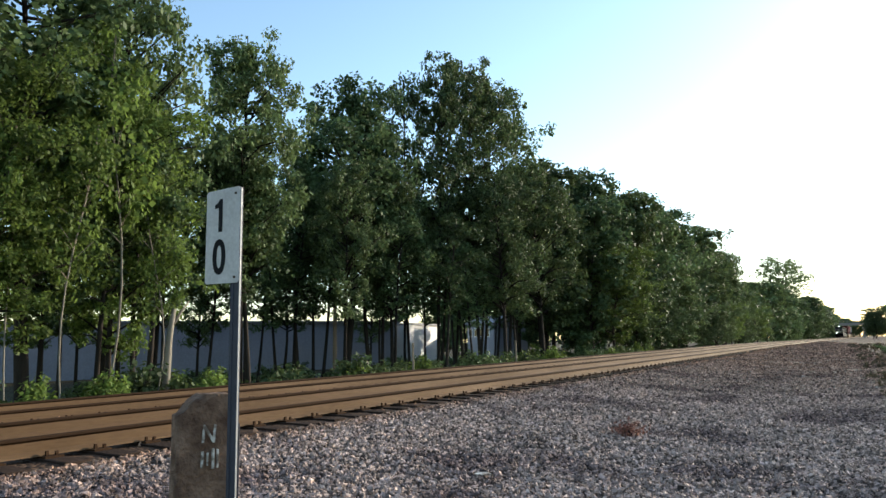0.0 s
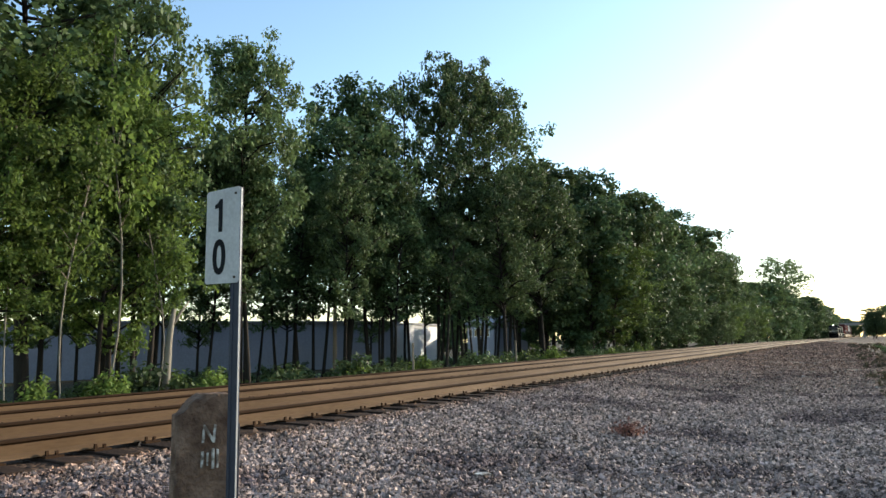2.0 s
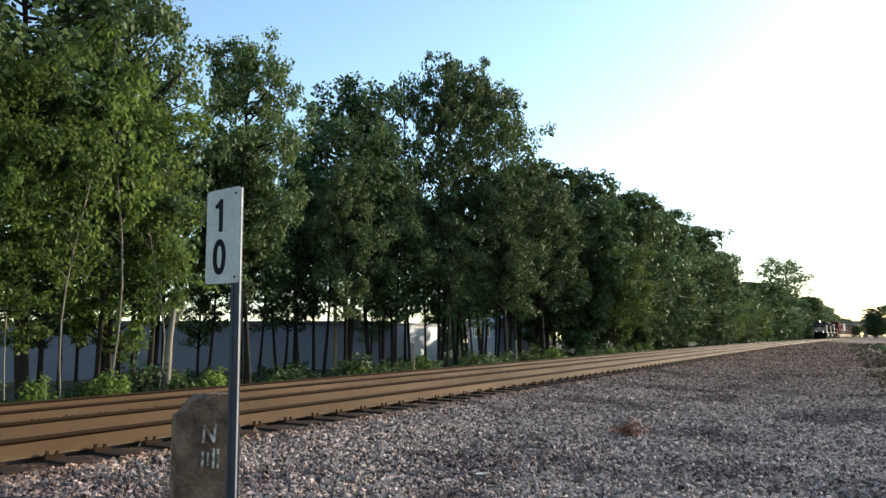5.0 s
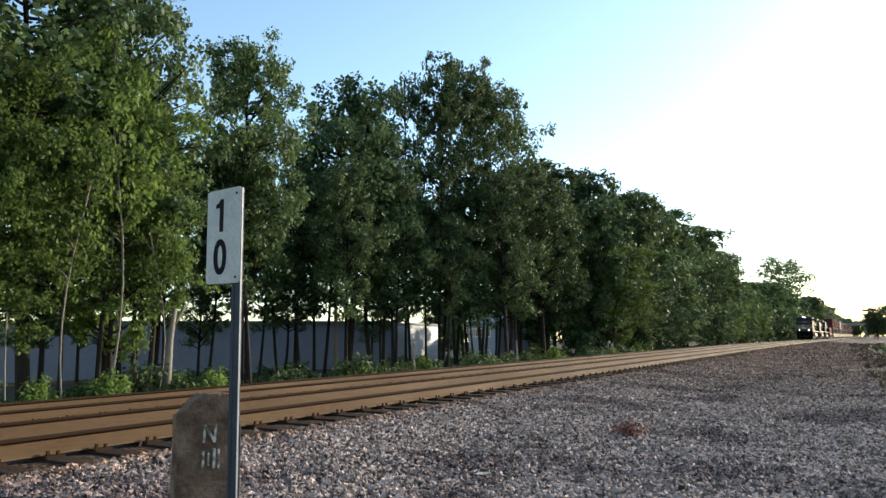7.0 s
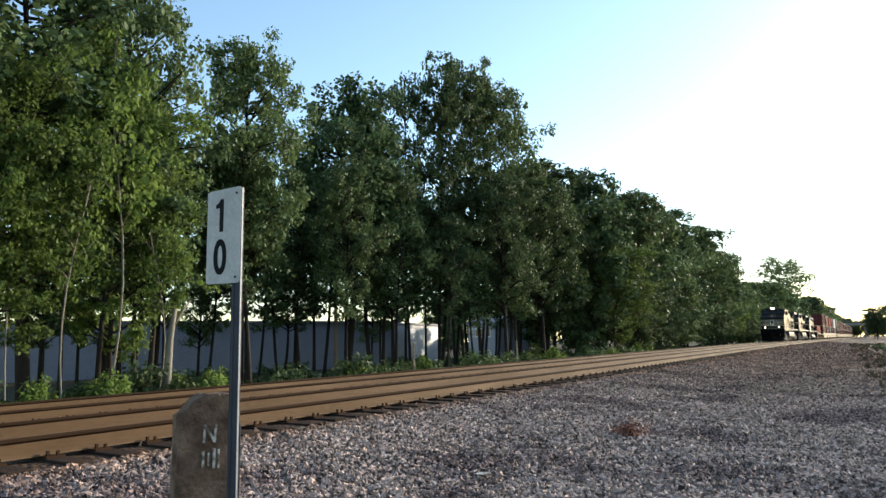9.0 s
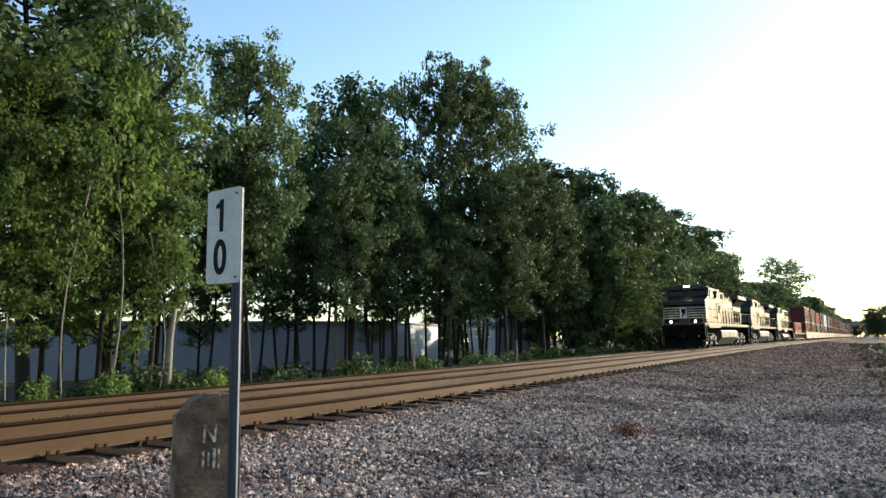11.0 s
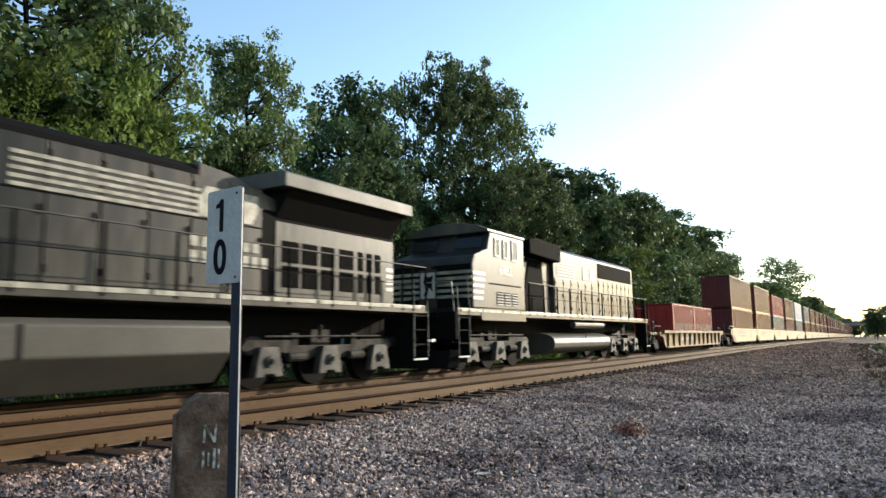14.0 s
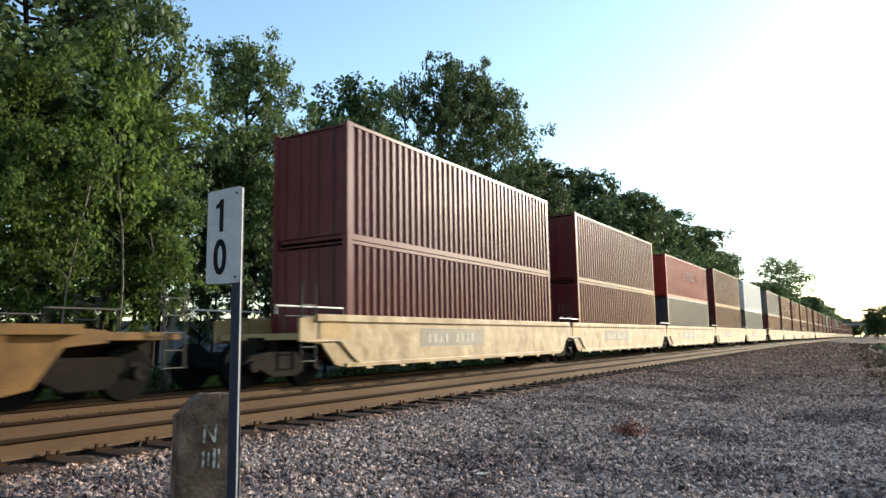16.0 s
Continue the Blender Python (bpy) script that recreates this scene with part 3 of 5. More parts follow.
def build_trees():
    kinds = {
        "open": tree("broadleaf_tree", "tall broadleaf tree with an open airy green crown", 21, 16, 0.29, 3.8, 0.2, 46, 54, LEAF, trunk_r=0.21, airy=0.95),
        "light": tree("broadleaf_tree", "tall broadleaf tree with sunlit yellow-green leaves", 22, 16, 0.2, 4.1, 0.2, 46, 52, LEAF_BRIGHT, airy=0.95),
        "dense": tree("broadleaf_tree", "dense dark green broadleaf tree with a rounded crown", 23, 16, 0.44, 3.9, 0.23, 34, 54, LEAF_DARK, trunk_r=0.22, dome=0.3),
        "tall": tree("broadleaf_tree", "very tall slender tree with thin upper foliage", 24, 20, 0.3, 4.0, 0.25, 40, 54, LEAF, airy=0.95),
        "full": tree("broadleaf_tree", "leafy green tree with foliage down to the ground", 25, 16, 0.1, 4.2, 0.33, 32, 52, LEAF_DARK, airy=1.1, dome=0.25),
        "full_light": tree("broadleaf_tree", "leafy olive-green tree with foliage down to the ground", 26, 16, 0.14, 4.2, 0.32, 32, 52, LEAF, airy=1.1, dome=0.35),
        "far": tree("broadleaf_tree", "distant dark green tree in the railside woods", 27, 16, 0.05, 5.0, 0.62, 15, 34, LEAF_DARK, airy=1.4, dome=0.3),
        "far_light": tree("broadleaf_tree", "distant green tree in the railside woods", 28, 16, 0.05, 5.0, 0.62, 15, 34, LEAF, airy=1.4, dome=0.3),
        "bare": tree("broadleaf_tree", "tall distant tree with sparse see-through foliage", 29, 22, 0.5, 5.0, 0.45, 6, 32, LEAF, airy=1.3),
        "stem": tree("young_tree", "slender dark-trunked young tree under the taller crowns", 31, 11, 0.4, 1.6, 0.2, 24, 20, LEAF_DARK, lean=0.35, trunk_r=0.11),
        "thin": tree("sapling", "thin pale-barked sapling leaning beside the railway", 30, 8, 0.45, 1.2, 0.17, 22, 14, LEAF_BRIGHT, lean=0.5, bark=PALE_BARK, trunk_r=0.034),
    }
    size = {"stem": 11, "tall": 20, "bare": 22, "thin": 8}
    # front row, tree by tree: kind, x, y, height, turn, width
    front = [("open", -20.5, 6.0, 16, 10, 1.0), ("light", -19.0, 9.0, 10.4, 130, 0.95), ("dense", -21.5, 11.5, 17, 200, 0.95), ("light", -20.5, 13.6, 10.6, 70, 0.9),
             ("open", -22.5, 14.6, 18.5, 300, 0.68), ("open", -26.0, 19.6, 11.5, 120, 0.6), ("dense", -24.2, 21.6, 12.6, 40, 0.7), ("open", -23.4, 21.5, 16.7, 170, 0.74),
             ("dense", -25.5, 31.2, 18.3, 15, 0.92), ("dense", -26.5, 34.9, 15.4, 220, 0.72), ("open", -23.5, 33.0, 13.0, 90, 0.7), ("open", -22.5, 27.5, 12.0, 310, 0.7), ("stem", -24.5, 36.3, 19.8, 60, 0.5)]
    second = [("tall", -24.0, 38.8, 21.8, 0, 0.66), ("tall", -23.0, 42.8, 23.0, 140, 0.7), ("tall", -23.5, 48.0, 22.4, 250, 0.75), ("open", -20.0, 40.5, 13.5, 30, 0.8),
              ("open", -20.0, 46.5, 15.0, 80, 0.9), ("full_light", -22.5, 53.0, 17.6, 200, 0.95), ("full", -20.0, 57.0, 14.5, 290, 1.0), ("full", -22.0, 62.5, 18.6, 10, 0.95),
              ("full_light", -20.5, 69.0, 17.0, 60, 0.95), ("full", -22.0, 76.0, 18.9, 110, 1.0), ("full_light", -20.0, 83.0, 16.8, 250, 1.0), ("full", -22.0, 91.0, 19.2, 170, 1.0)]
    used = set()
    r = random.Random(8)

    def stand(kind, x, y, h, turn, wide):
        ob = kinds[kind]
        b = size.get(kind, 16)
        if kind not in used:
            used.add(kind)
            s = h / b
            ob.matrix_basis = pose(x, y, ground_z(x, y) - 0.05, 0, 0, turn) @ Matrix.Diagonal((s * wide, s * wide, s, 1))
            return ob
        o = put(ob, x, y, h, b, turn, wide)
        return o
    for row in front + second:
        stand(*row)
    # thinner trees standing behind the front row
    for i in range(9):
        stand(r.choice(("open", "dense")), -26.5 - 4 * r.random(), 9 + 5.2 * i + r.uniform(-1, 1), r.uniform(13.0, 15.0), r.uniform(0, 360), 0.62)
    for i in range(8):
        stand(r.choice(("full", "dense")), -25.5 - 3 * r.random(), 56 + 5.5 * i, r.uniform(15, 17.5), r.uniform(0, 360), 1.0)
    for i in range(10):
        stand(r.choice(("full", "full_light")), -47 - 9 * r.random(), 86 + 3 * i, r.uniform(9, 12), r.uniform(0, 360), 1.2)
    for x, y, h in ((-31, 8.5, 9.5), (-34, 12.5, 9.0), (-30.5, 13.8, 8.0), (-31.5, 17.5, 8.6), (-34, 20.6, 9.0), (-31, 25.5, 8.4), (-29, 10.6, 7.4), (-30, 39.5, 8.4)):
        stand("open", x, y, h, x * y, 0.8)
    stand("dense", -31, 31.9, 8.0, 40, 1.0)
    stand("full", -30, 80, 11.0, 70, 1.1)
    stand("full", -27.5, 73.5, 9.0, 150, 1.0)
    for i in range(20):
        stand("far", -14 + 4 * i, 500 + 40 * r.random(), r.uniform(10, 14), r.uniform(0, 360), 1.5)
    for i in range(34):
        stand("stem", -19.5 - 9 * r.random(), 5 + 1.5 * i + r.uniform(-0.7, 0.7), r.uniform(8, 12.5), r.uniform(0, 360), 1.0)
    for x, y, h, turn in ((-18.2, 9.3, 8.0, 0), (-17.8, 10.5, 8.5, 120), (-18.6, 13.7, 7.5, 240), (-18.0, 8.6, 7.0, 60), (-18.9, 12.3, 12.5, 200)):
        stand("thin", x, y, h, turn, 0.65)
    for i in range(7):
        stand(r.choice(("full", "full_light")), -20.5 - 4 * r.random(), 97 + 8 * i, r.uniform(17.0, 19.0), r.uniform(0, 360), 1.1)
    for i in range(12):
        stand(r.choice(("full", "full_light", "light")), -17.9 - 1.2 * r.random(), 58 + 7.5 * i, r.uniform(5.5, 10), r.uniform(0, 360), 1.25)
    for i in range(46):
        y = 160 + 9 * i
        stand(r.choice(("far", "far_light")), -19.5 - 6 * r.random(), y, r.uniform(12.5, 16.5) if y < 300 else r.uniform(15, 18.5), r.uniform(0, 360), 1.15)
    for y, h in ((206, 22.5), (228, 26.5), (250, 27.5), (282, 27)):
        stand("bare", -22.0, y, h, y, 1.25)
    for x, y, h in ((1.6, 300, 10.0), (5, 310, 11.0), (0.8, 340, 9.5), (9, 295, 11), (14, 300, 11)):
        stand("full", x, y, h * 1.15, x * 40, 1.5)
    for k in kinds:
        if k not in used:
            stand(k, -30, 60, 14, 0, 1.0)


build_trees()


def dead_trunk(m):
    """A broken trunk with a forked stub at its top."""
    bm = tubem([(0, 0, -0.3), (0.03, 0.02, 1.2), (0.0, 0.1, 2.4), (0.06, 0.2, 3.3)], 0.15, 0.07, 9)
    tube(bm, [(0.02, 0.14, 2.7), (0.1, 0.42, 3.2), (0.12, 0.7, 3.55)], 0.06, 0.025, 6)
    for v in bm.verts:
        k = noise.noise(v.co * 4) * 0.03
        v.co += Vector((k, -k, 0))
    snag = new("dead_tree", mesh_of("dead_tree", bm, PALE_BARK, True))
    snag.matrix_basis = m
    return tagged(snag, "dead broken trunk with pale bare wood among the weeds", "tree")


dead_trunk(pose(-18.7, 14.2, ground_z(-18.7, 14.2)))


def shrub(name, label, seed, radius, height, leaf, hubs_n, per, material, category="shrub", group="brush along the railway"):
    rng, r = np.random.default_rng(seed), random.Random(seed)
    s = thing(name, label, category, group)
    hubs, bm = [], bmesh.new()
    for i in range(hubs_n):
        a, d = r.uniform(0, 6.28), radius * math.sqrt(r.random())
        z = height * r.uniform(0.25, 1.0) * (1 - 0.5 * (d / radius) ** 2)
        p = Vector((math.cos(a) * d, math.sin(a) * d, z))
        hubs.append((*p, 0.18 + 0.12 * height))
        tube(bm, [(p.x * 0.2, p.y * 0.2, -0.1), (p.x * 0.7, p.y * 0.7, z * 0.6), p], 0.015, 0.006, 4)
    part("stem", bm, BARK, s)
    part("foliage", leaves("foliage", hubs, per, leaf, material, rng), None, s)
    return s


def build_brush():
    r = random.Random(17)
    bright = shrub("shrub", "bright green leafy shrub at the foot of the trees", 41, 0.8, 1.4, 0.14, 22, 34, LEAF_BRIGHT)
    dark = shrub("shrub", "low dark green shrub at the foot of the trees", 42, 1.1, 1.1, 0.15, 24, 30, LEAF)
    bright.matrix_basis = pose(-17.6, 27.2, ground_z(-17.6, 27.2))
    dark.matrix_basis = pose(-17.9, 8, ground_z(-17.9, 8))
    for x, y, s in ((-17.4, 42.0, 1.1), (-17.8, 43.6, 0.9), (-17.6, 11.6, 0.95), (-17.3, 14.6, 0.9), (-17.9, 15.7, 1.0), (-17.5, 22.5, 0.95), (-17.5, 7.2, 1.0), (-17.4, 53.5, 0.9)):
        copy_thing(bright, pose(x, y, ground_z(x, y), 0, 0, r.uniform(0, 360)) @ Matrix.Diagonal((s, s, s, 1)))
    for i in range(46):
        x, y = -17.2 - 3.5 * r.random(), 3 + 1.7 * i + r.uniform(-0.8, 0.8)
        s = r.uniform(0.9, 1.45)
        copy_thing(dark if r.random() < 0.75 else bright, pose(x, y, ground_z(x, y), 0, 0, r.uniform(0, 360)) @ Matrix.Diagonal((s, s, s * r.uniform(0.8, 1.1), 1)))
    # undergrowth deeper in the wood
    for i in range(40):
        x, y = -24 - 10 * r.random(), 8 + 3 * i
        copy_thing(dark, pose(x, y, ground_z(x, y), 0, 0, r.uniform(0, 360)) @ Matrix.Diagonal((1.3, 1.3, 1.1, 1)))
    # dry grass and weeds on the far side of the lot
    hubs = []
    for _ in range(520):
        y = 18 + 90 * r.random()
        x = 0.15 - 0.033 * (y - 20) + 7 * r.random() ** 1.2
        hubs.append((x, y, ground_z(x, y) + r.uniform(0.0, 0.12), r.uniform(0.1, 0.26)))
    tagged(new("dry_grass", leaves("dry_grass", hubs, 34, 0.11, DRY, np.random.default_rng(5), droop=-1.2)), "dry straw-coloured grass and weeds edging the gravel lot", "grass", kind="stuff")
    hubs = [(0.8 - 0.012 * i + 3.5 * r.random(), 40 + 0.5 * i, ground_z(2, 40 + 0.5 * i) + r.uniform(0.0, 0.15), r.uniform(0.12, 0.3)) for i in range(90)]
    tagged(new("green_weeds", leaves("green_weeds", hubs, 30, 0.17, LEAF, np.random.default_rng(6), droop=-0.8)), "green weeds edging the gravel lot", "weeds", kind="stuff")
    hubs = []
    for _ in range(900):
        y = 2 + 110 * r.random()
        x = -16.3 - 1.6 * r.random()
        hubs.append((x, y, ground_z(x, y) + r.uniform(0.05, 0.5), r.uniform(0.15, 0.38)))
    tagged(new("weeds", leaves("weeds", hubs, 26, 0.13, LEAF, np.random.default_rng(7), droop=-0.7)), "low green weeds between the track and the trees", "weeds", kind="stuff")
    weed = shrub("dry_weed", "small rust-red dried weed clump on the gravel", 44, 0.16, 0.14, 0.05, 16, 26, RED_WEED, "weed", "")
    weed.matrix_basis = pose(-2.98, 9.85, ground_z(-2.98, 9.85))


build_brush()

# ---- buildings and distance ----


def slab_wall(bm, a, b, z0, z1, thick):
    a, b = Vector((*a, 0)), Vector((*b, 0))
    side = (b - a).normalized().cross(Vector((0, 0, 1))) * thick
    prism(bm, [tuple((a)[:2]), tuple((b)[:2]), tuple((b - side)[:2]), tuple((a - side)[:2])], "z", z0, z1)
    return bm


def build_far():
    w = thing("warehouse", "long low blue-grey metal warehouse behind the trees", "building")
    a, b = Vector((-66, 12)), Vector((-42.4, 60.3))
    bm = slab_wall(bmesh.new(), a, b, -2.1, 2.75, 8)
    part("wall", bm, WALL_BLUE, w, "blue-grey sheet wall")
    d = (b - a).normalized()
    side = Vector((d.y, -d.x))
    rib = bmesh.new()
    for i in range(int((b - a).length / 0.9)):
        p = a + d * (0.45 + 0.9 * i) + side * 0.02
        slab_wall(rib, p - d * 0.05, p + d * 0.05, -2.0, 2.7, 0.06)
    tagged(part("wall_ribs", rib, WALL_BLUE, w), kind="stuff")
    part("roof", slab_wall(bmesh.new(), a - d * 0.4 + side * 0.3, b + d * 0.4 + side * 0.3, 2.754, 2.95, 8.6), ROOF, w)
    s = thing("white_shed", "white shed wall glaring in the low sun behind the trees", "building")
    a, b = Vector((-42.6, 63.0)), Vector((-45.1, 73.0))
    part("wall", slab_wall(bmesh.new(), a, b, -2.1, 2.6, 5), WALL_WHITE, s)
    part("roof", slab_wall(bmesh.new(), a + Vector((0.2, -0.2)), b + Vector((0.2, 0.2)), 2.604, 2.8, 5.4), ROOF, s)
    h = thing("small_house", "small pale grey house with a row of windows", "house")
    h.matrix_basis = pose(-43.6, 81, 0, 0, 0, -32)
    part("wall", boxm(-3.5, 3.5, 0, 5, -2.2, 2.9), WALL_BLUE, h)
    part("roof", prismm([(-0.5, 2.904), (5.5, 2.904), (2.5, 4.0)], "x", -4, 4), ROOF, h)
    for i in range(4):
        x = -2.6 + 1.5 * i
        f = part("window", boxm(x - 0.5, x + 0.5, -0.04, -0.004, 1.2, 2.3), WALL_WHITE, h)
        part("pane", boxm(x - 0.42, x + 0.42, -0.05, -0.041, 1.28, 2.22), GLASS, f)
    o = thing("overpass", "grey concrete road bridge crossing the tracks far away", "bridge")
    y = 430
    z = dip(y)
    part("deck", boxm(-60, 70, y, y + 10, z + 6.3, z + 7.6), BRIDGE, o)
    for x in (-20, -3, 11):
        part("pier", boxm(x - 0.7, x + 0.7, y + 2, y + 8, z - 0.6, z + 6.3), BRIDGE, o)
    for i in range(40):
        part("railing_post", boxm(-60 + 3.3 * i, -59.8 + 3.3 * i, y + 0.1, y + 0.3, z + 7.6, z + 8.5), BRIDGE, o)
    part("railing", boxm(-60, 70, y + 0.1, y + 0.3, z + 8.5, z + 8.65), BRIDGE, o)
    part("abutment", prismm([(12.2, z - 0.6), (24, z - 0.6), (24, z + 6.3), (20, z + 6.3)], "y", y - 1, y + 9), WALL_WHITE, o, "pale sloped concrete abutment")
    for x, y in ((-17.0, 25.4), (-16.9, 35.5)):
        pole = new("fence_post", mesh_of("fence_post", tubem([(0, 0, -0.3), (0, 0, 1.9)], 0.05, 0.05), WOOD_POLE))
        pole.matrix_basis = pose(x, y, ground_z(x, y))
        tagged(pole, "thin tan wooden post standing among the weeds", "post", "posts by the trees")
    pole = new("utility_pole", mesh_of("utility_pole", tubem([(0, 0, -0.5), (0, 0, 7.5)], 0.13, 0.1, 10), WOOD_POLE))
    pole.matrix_basis = pose(-26.5, 31.5, ground_z(-26.5, 31.5))
    tagged(pole, "tan wooden utility pole among the trees", "pole")
    for x, y, s in ((-3.36, 6.22, 1.0), (-1.99, 25.9, 1.2), (0.03, 21.5, 1.0)):
        bm = prismm([(-0.08 * s, -0.03 * s), (0.02 * s, -0.045 * s), (0.085 * s, -0.02 * s), (0.07 * s, 0.035 * s), (-0.01 * s, 0.045 * s), (-0.07 * s, 0.03 * s)], "z", 0.0, 0.012 * s, bevel=0.004)
        for v in bm.verts:
            v.co.z += 0.01 * noise.noise(v.co * 30)
        scrap = new("litter", mesh_of("litter", bm, CHALK))
        scrap.matrix_basis = pose(x, y, ground_z(x, y) + 0.03, 3, 4, 30)
        tagged(scrap, "small scrap of white litter on the gravel", "litter", "litter on the lot")


build_far()

# ---- the train ----
SPEED = 26.59                      # metres a second, towards -y
CARS = []                          # each train vehicle or load, with its place along the train at 14 s


def rides(ob, place):
    CARS.append((ob, place))
    return ob


def wheelset(parent, y, r=0.53):
    bm = bmesh.new()
    for s in (-1, 1):
        tube(bm, [(s * 0.68, y, r), (s * 0.82, y, r)], r, r, 20)
        tube(bm, [(s * 0.64, y, r), (s * 0.685, y, r)], r + 0.03, r + 0.03, 20)
    tube(bm, [(-1.05, y, r), (1.05, y, r)], 0.09, 0.09, 8)
    return part("wheelset", bm, LOCO_DARK, parent)


def loco_truck(loco, y, name="truck"):
    """A three-axle truck: side frames, journal boxes, springs, brake rigging and wheels."""
    bm = bmesh.new()
    for s in (-1, 1):
        a, b = (s * 1.02, s * 1.16) if s > 0 else (s * 1.16, s * 1.02)
        prism(bm, [(y - 2.5, 0.82), (y - 2.35, 0.98), (y - 1.2, 0.98), (y - 0.9, 0.86), (y + 0.9, 0.86), (y + 1.2, 0.98), (y + 2.35, 0.98), (y + 2.5, 0.82), (y + 2.3, 0.68), (y + 1.35, 0.72), (y + 1.1, 0.6), (y + 0.5, 0.56), (y + 0.3, 0.66), (y - 0.3, 0.66), (y - 0.5, 0.56), (y - 1.1, 0.6), (y - 1.35, 0.72), (y - 2.3, 0.68)], "x", a, b, bevel=0.02)
        for k in (-1.0, 1.0):
            tube(bm, [(s * 1.2, y + k - 0.25, 0.62), (s * 1.2, y + k + 0.25, 0.62)], 0.1, 0.1, 10)
            box(bm, s * 1.06 - 0.1, s * 1.06 + 0.1, y + k - 0.1, y + k + 0.1, 0.86, 1.12)
        tube(bm, [(s * 1.22, y - 1.9, 1.05), (s * 1.22, y + 1.9, 1.05)], 0.025, 0.025, 6)
        tube(bm, [(s * 1.16, y - 0.2, 0.98), (s * 1.16, y - 0.2, 1.3)], 0.05, 0.05, 8)
    box(bm, -1.0, 1.0, y - 0.3, y + 0.3, 0.8, 1.2)
    truck = part(name, bm, TRUCK, loco, "grimy three-axle truck")
    for k in (-1.85, 0.0, 1.85):
        wheelset(truck, y + k)
        for s in (-1, 1):
            jb = bmesh.new()
            x0, x1 = (1.12, 1.3) if s > 0 else (-1.3, -1.12)
            prism(jb, [(y + k - 0.38, 0.24), (y + k - 0.16, 0.24), (y + k - 0.12, 0.3), (y + k + 0.12, 0.3), (y + k + 0.16, 0.24), (y + k + 0.38, 0.24), (y + k + 0.34, 0.46), (y + k + 0.24, 0.84), (y + k - 0.24, 0.84), (y + k - 0.34, 0.46)], "x", x0, x1, bevel=0.02)
            tube(jb, [(s * 1.29, y + k, 0.55), (s * 1.35, y + k, 0.55)], 0.12, 0.11, 10)
            part("bearing_cap", tubem([(s * 1.34, y + k, 0.55), (s * 1.37, y + k, 0.55)], 0.07, 0.06, 8), LOCO_DARK, truck)
            part("journal_box", jb, UNDER, truck)
    return truck


def stepwell(loco, y, front, s):
    """Corner steps with their side plates and grab irons."""
    x0, x1 = (0.95, 1.5) if s > 0 else (-1.5, -0.95)
    bm = bmesh.new()
    for z in (0.42, 0.8, 1.18, 1.55):
        box(bm, x0, x1, y - 0.32, y + 0.32, z, z + 0.035)
    box(bm, x0, x1, y - 0.34, y - 0.3, 0.42, 1.62) if not front else box(bm, x0, x1, y + 0.3, y + 0.34, 0.42, 1.62)
    st = part("step", bm, LOCO_DARK, loco)
    part("step_edge", boxm(s * 1.5 - 0.012, s * 1.5 + 0.012, y - 0.32, y + 0.32, 0.41, 0.46), WHITE, st, "white-painted bottom step edge")
    for dy in (-0.33, 0.33):
        top = 2.85 if (dy < 0) == (not front) else 2.45
        part("grab_iron", tubem([(s * 1.53, y + dy, 0.5), (s * 1.53, y + dy, 1.7), (s * 1.46, y + dy * 0.9, top)], 0.012), DULL_WHITE, st, "dull pale grab iron")


def handrail(loco, s, ys, z0=1.84, top=2.86, x=1.49):
    for y in ys:
        part("stanchion", tubem([(s * x, y, z0 - 0.15), (s * x, y, top)], 0.036, 0.03, 6), LOCO_DARK, loco)
    part("handrail", tubem([(s * x, ys[0], top), (s * x, ys[-1], top)], 0.018, 0.018, 6), UNDER, loco)
    part("handrail", tubem([(s * x, ys[0], top - 0.5), (s * x, ys[-1], top - 0.5)], 0.012, 0.012, 6), LOCO_DARK, loco)


def bars(loco, x, y0, y1, z0, z1, count, material, skew=0.0, name="stripe", label="white painted stripe"):
    """Level painted bars on a side, thin plates proud of the skin."""
    h = (z1 - z0) / (2 * count - 1)
    for i in range(count):
        z = z1 - h * (2 * i + 1)
        e = skew * i
        part(name, prismm([(y0, z), (y1 - e - skew * 0.4, z), (y1 - e, z + h), (y0, z + h)], "x", x - 0.004, x + 0.004), material, loco, label)


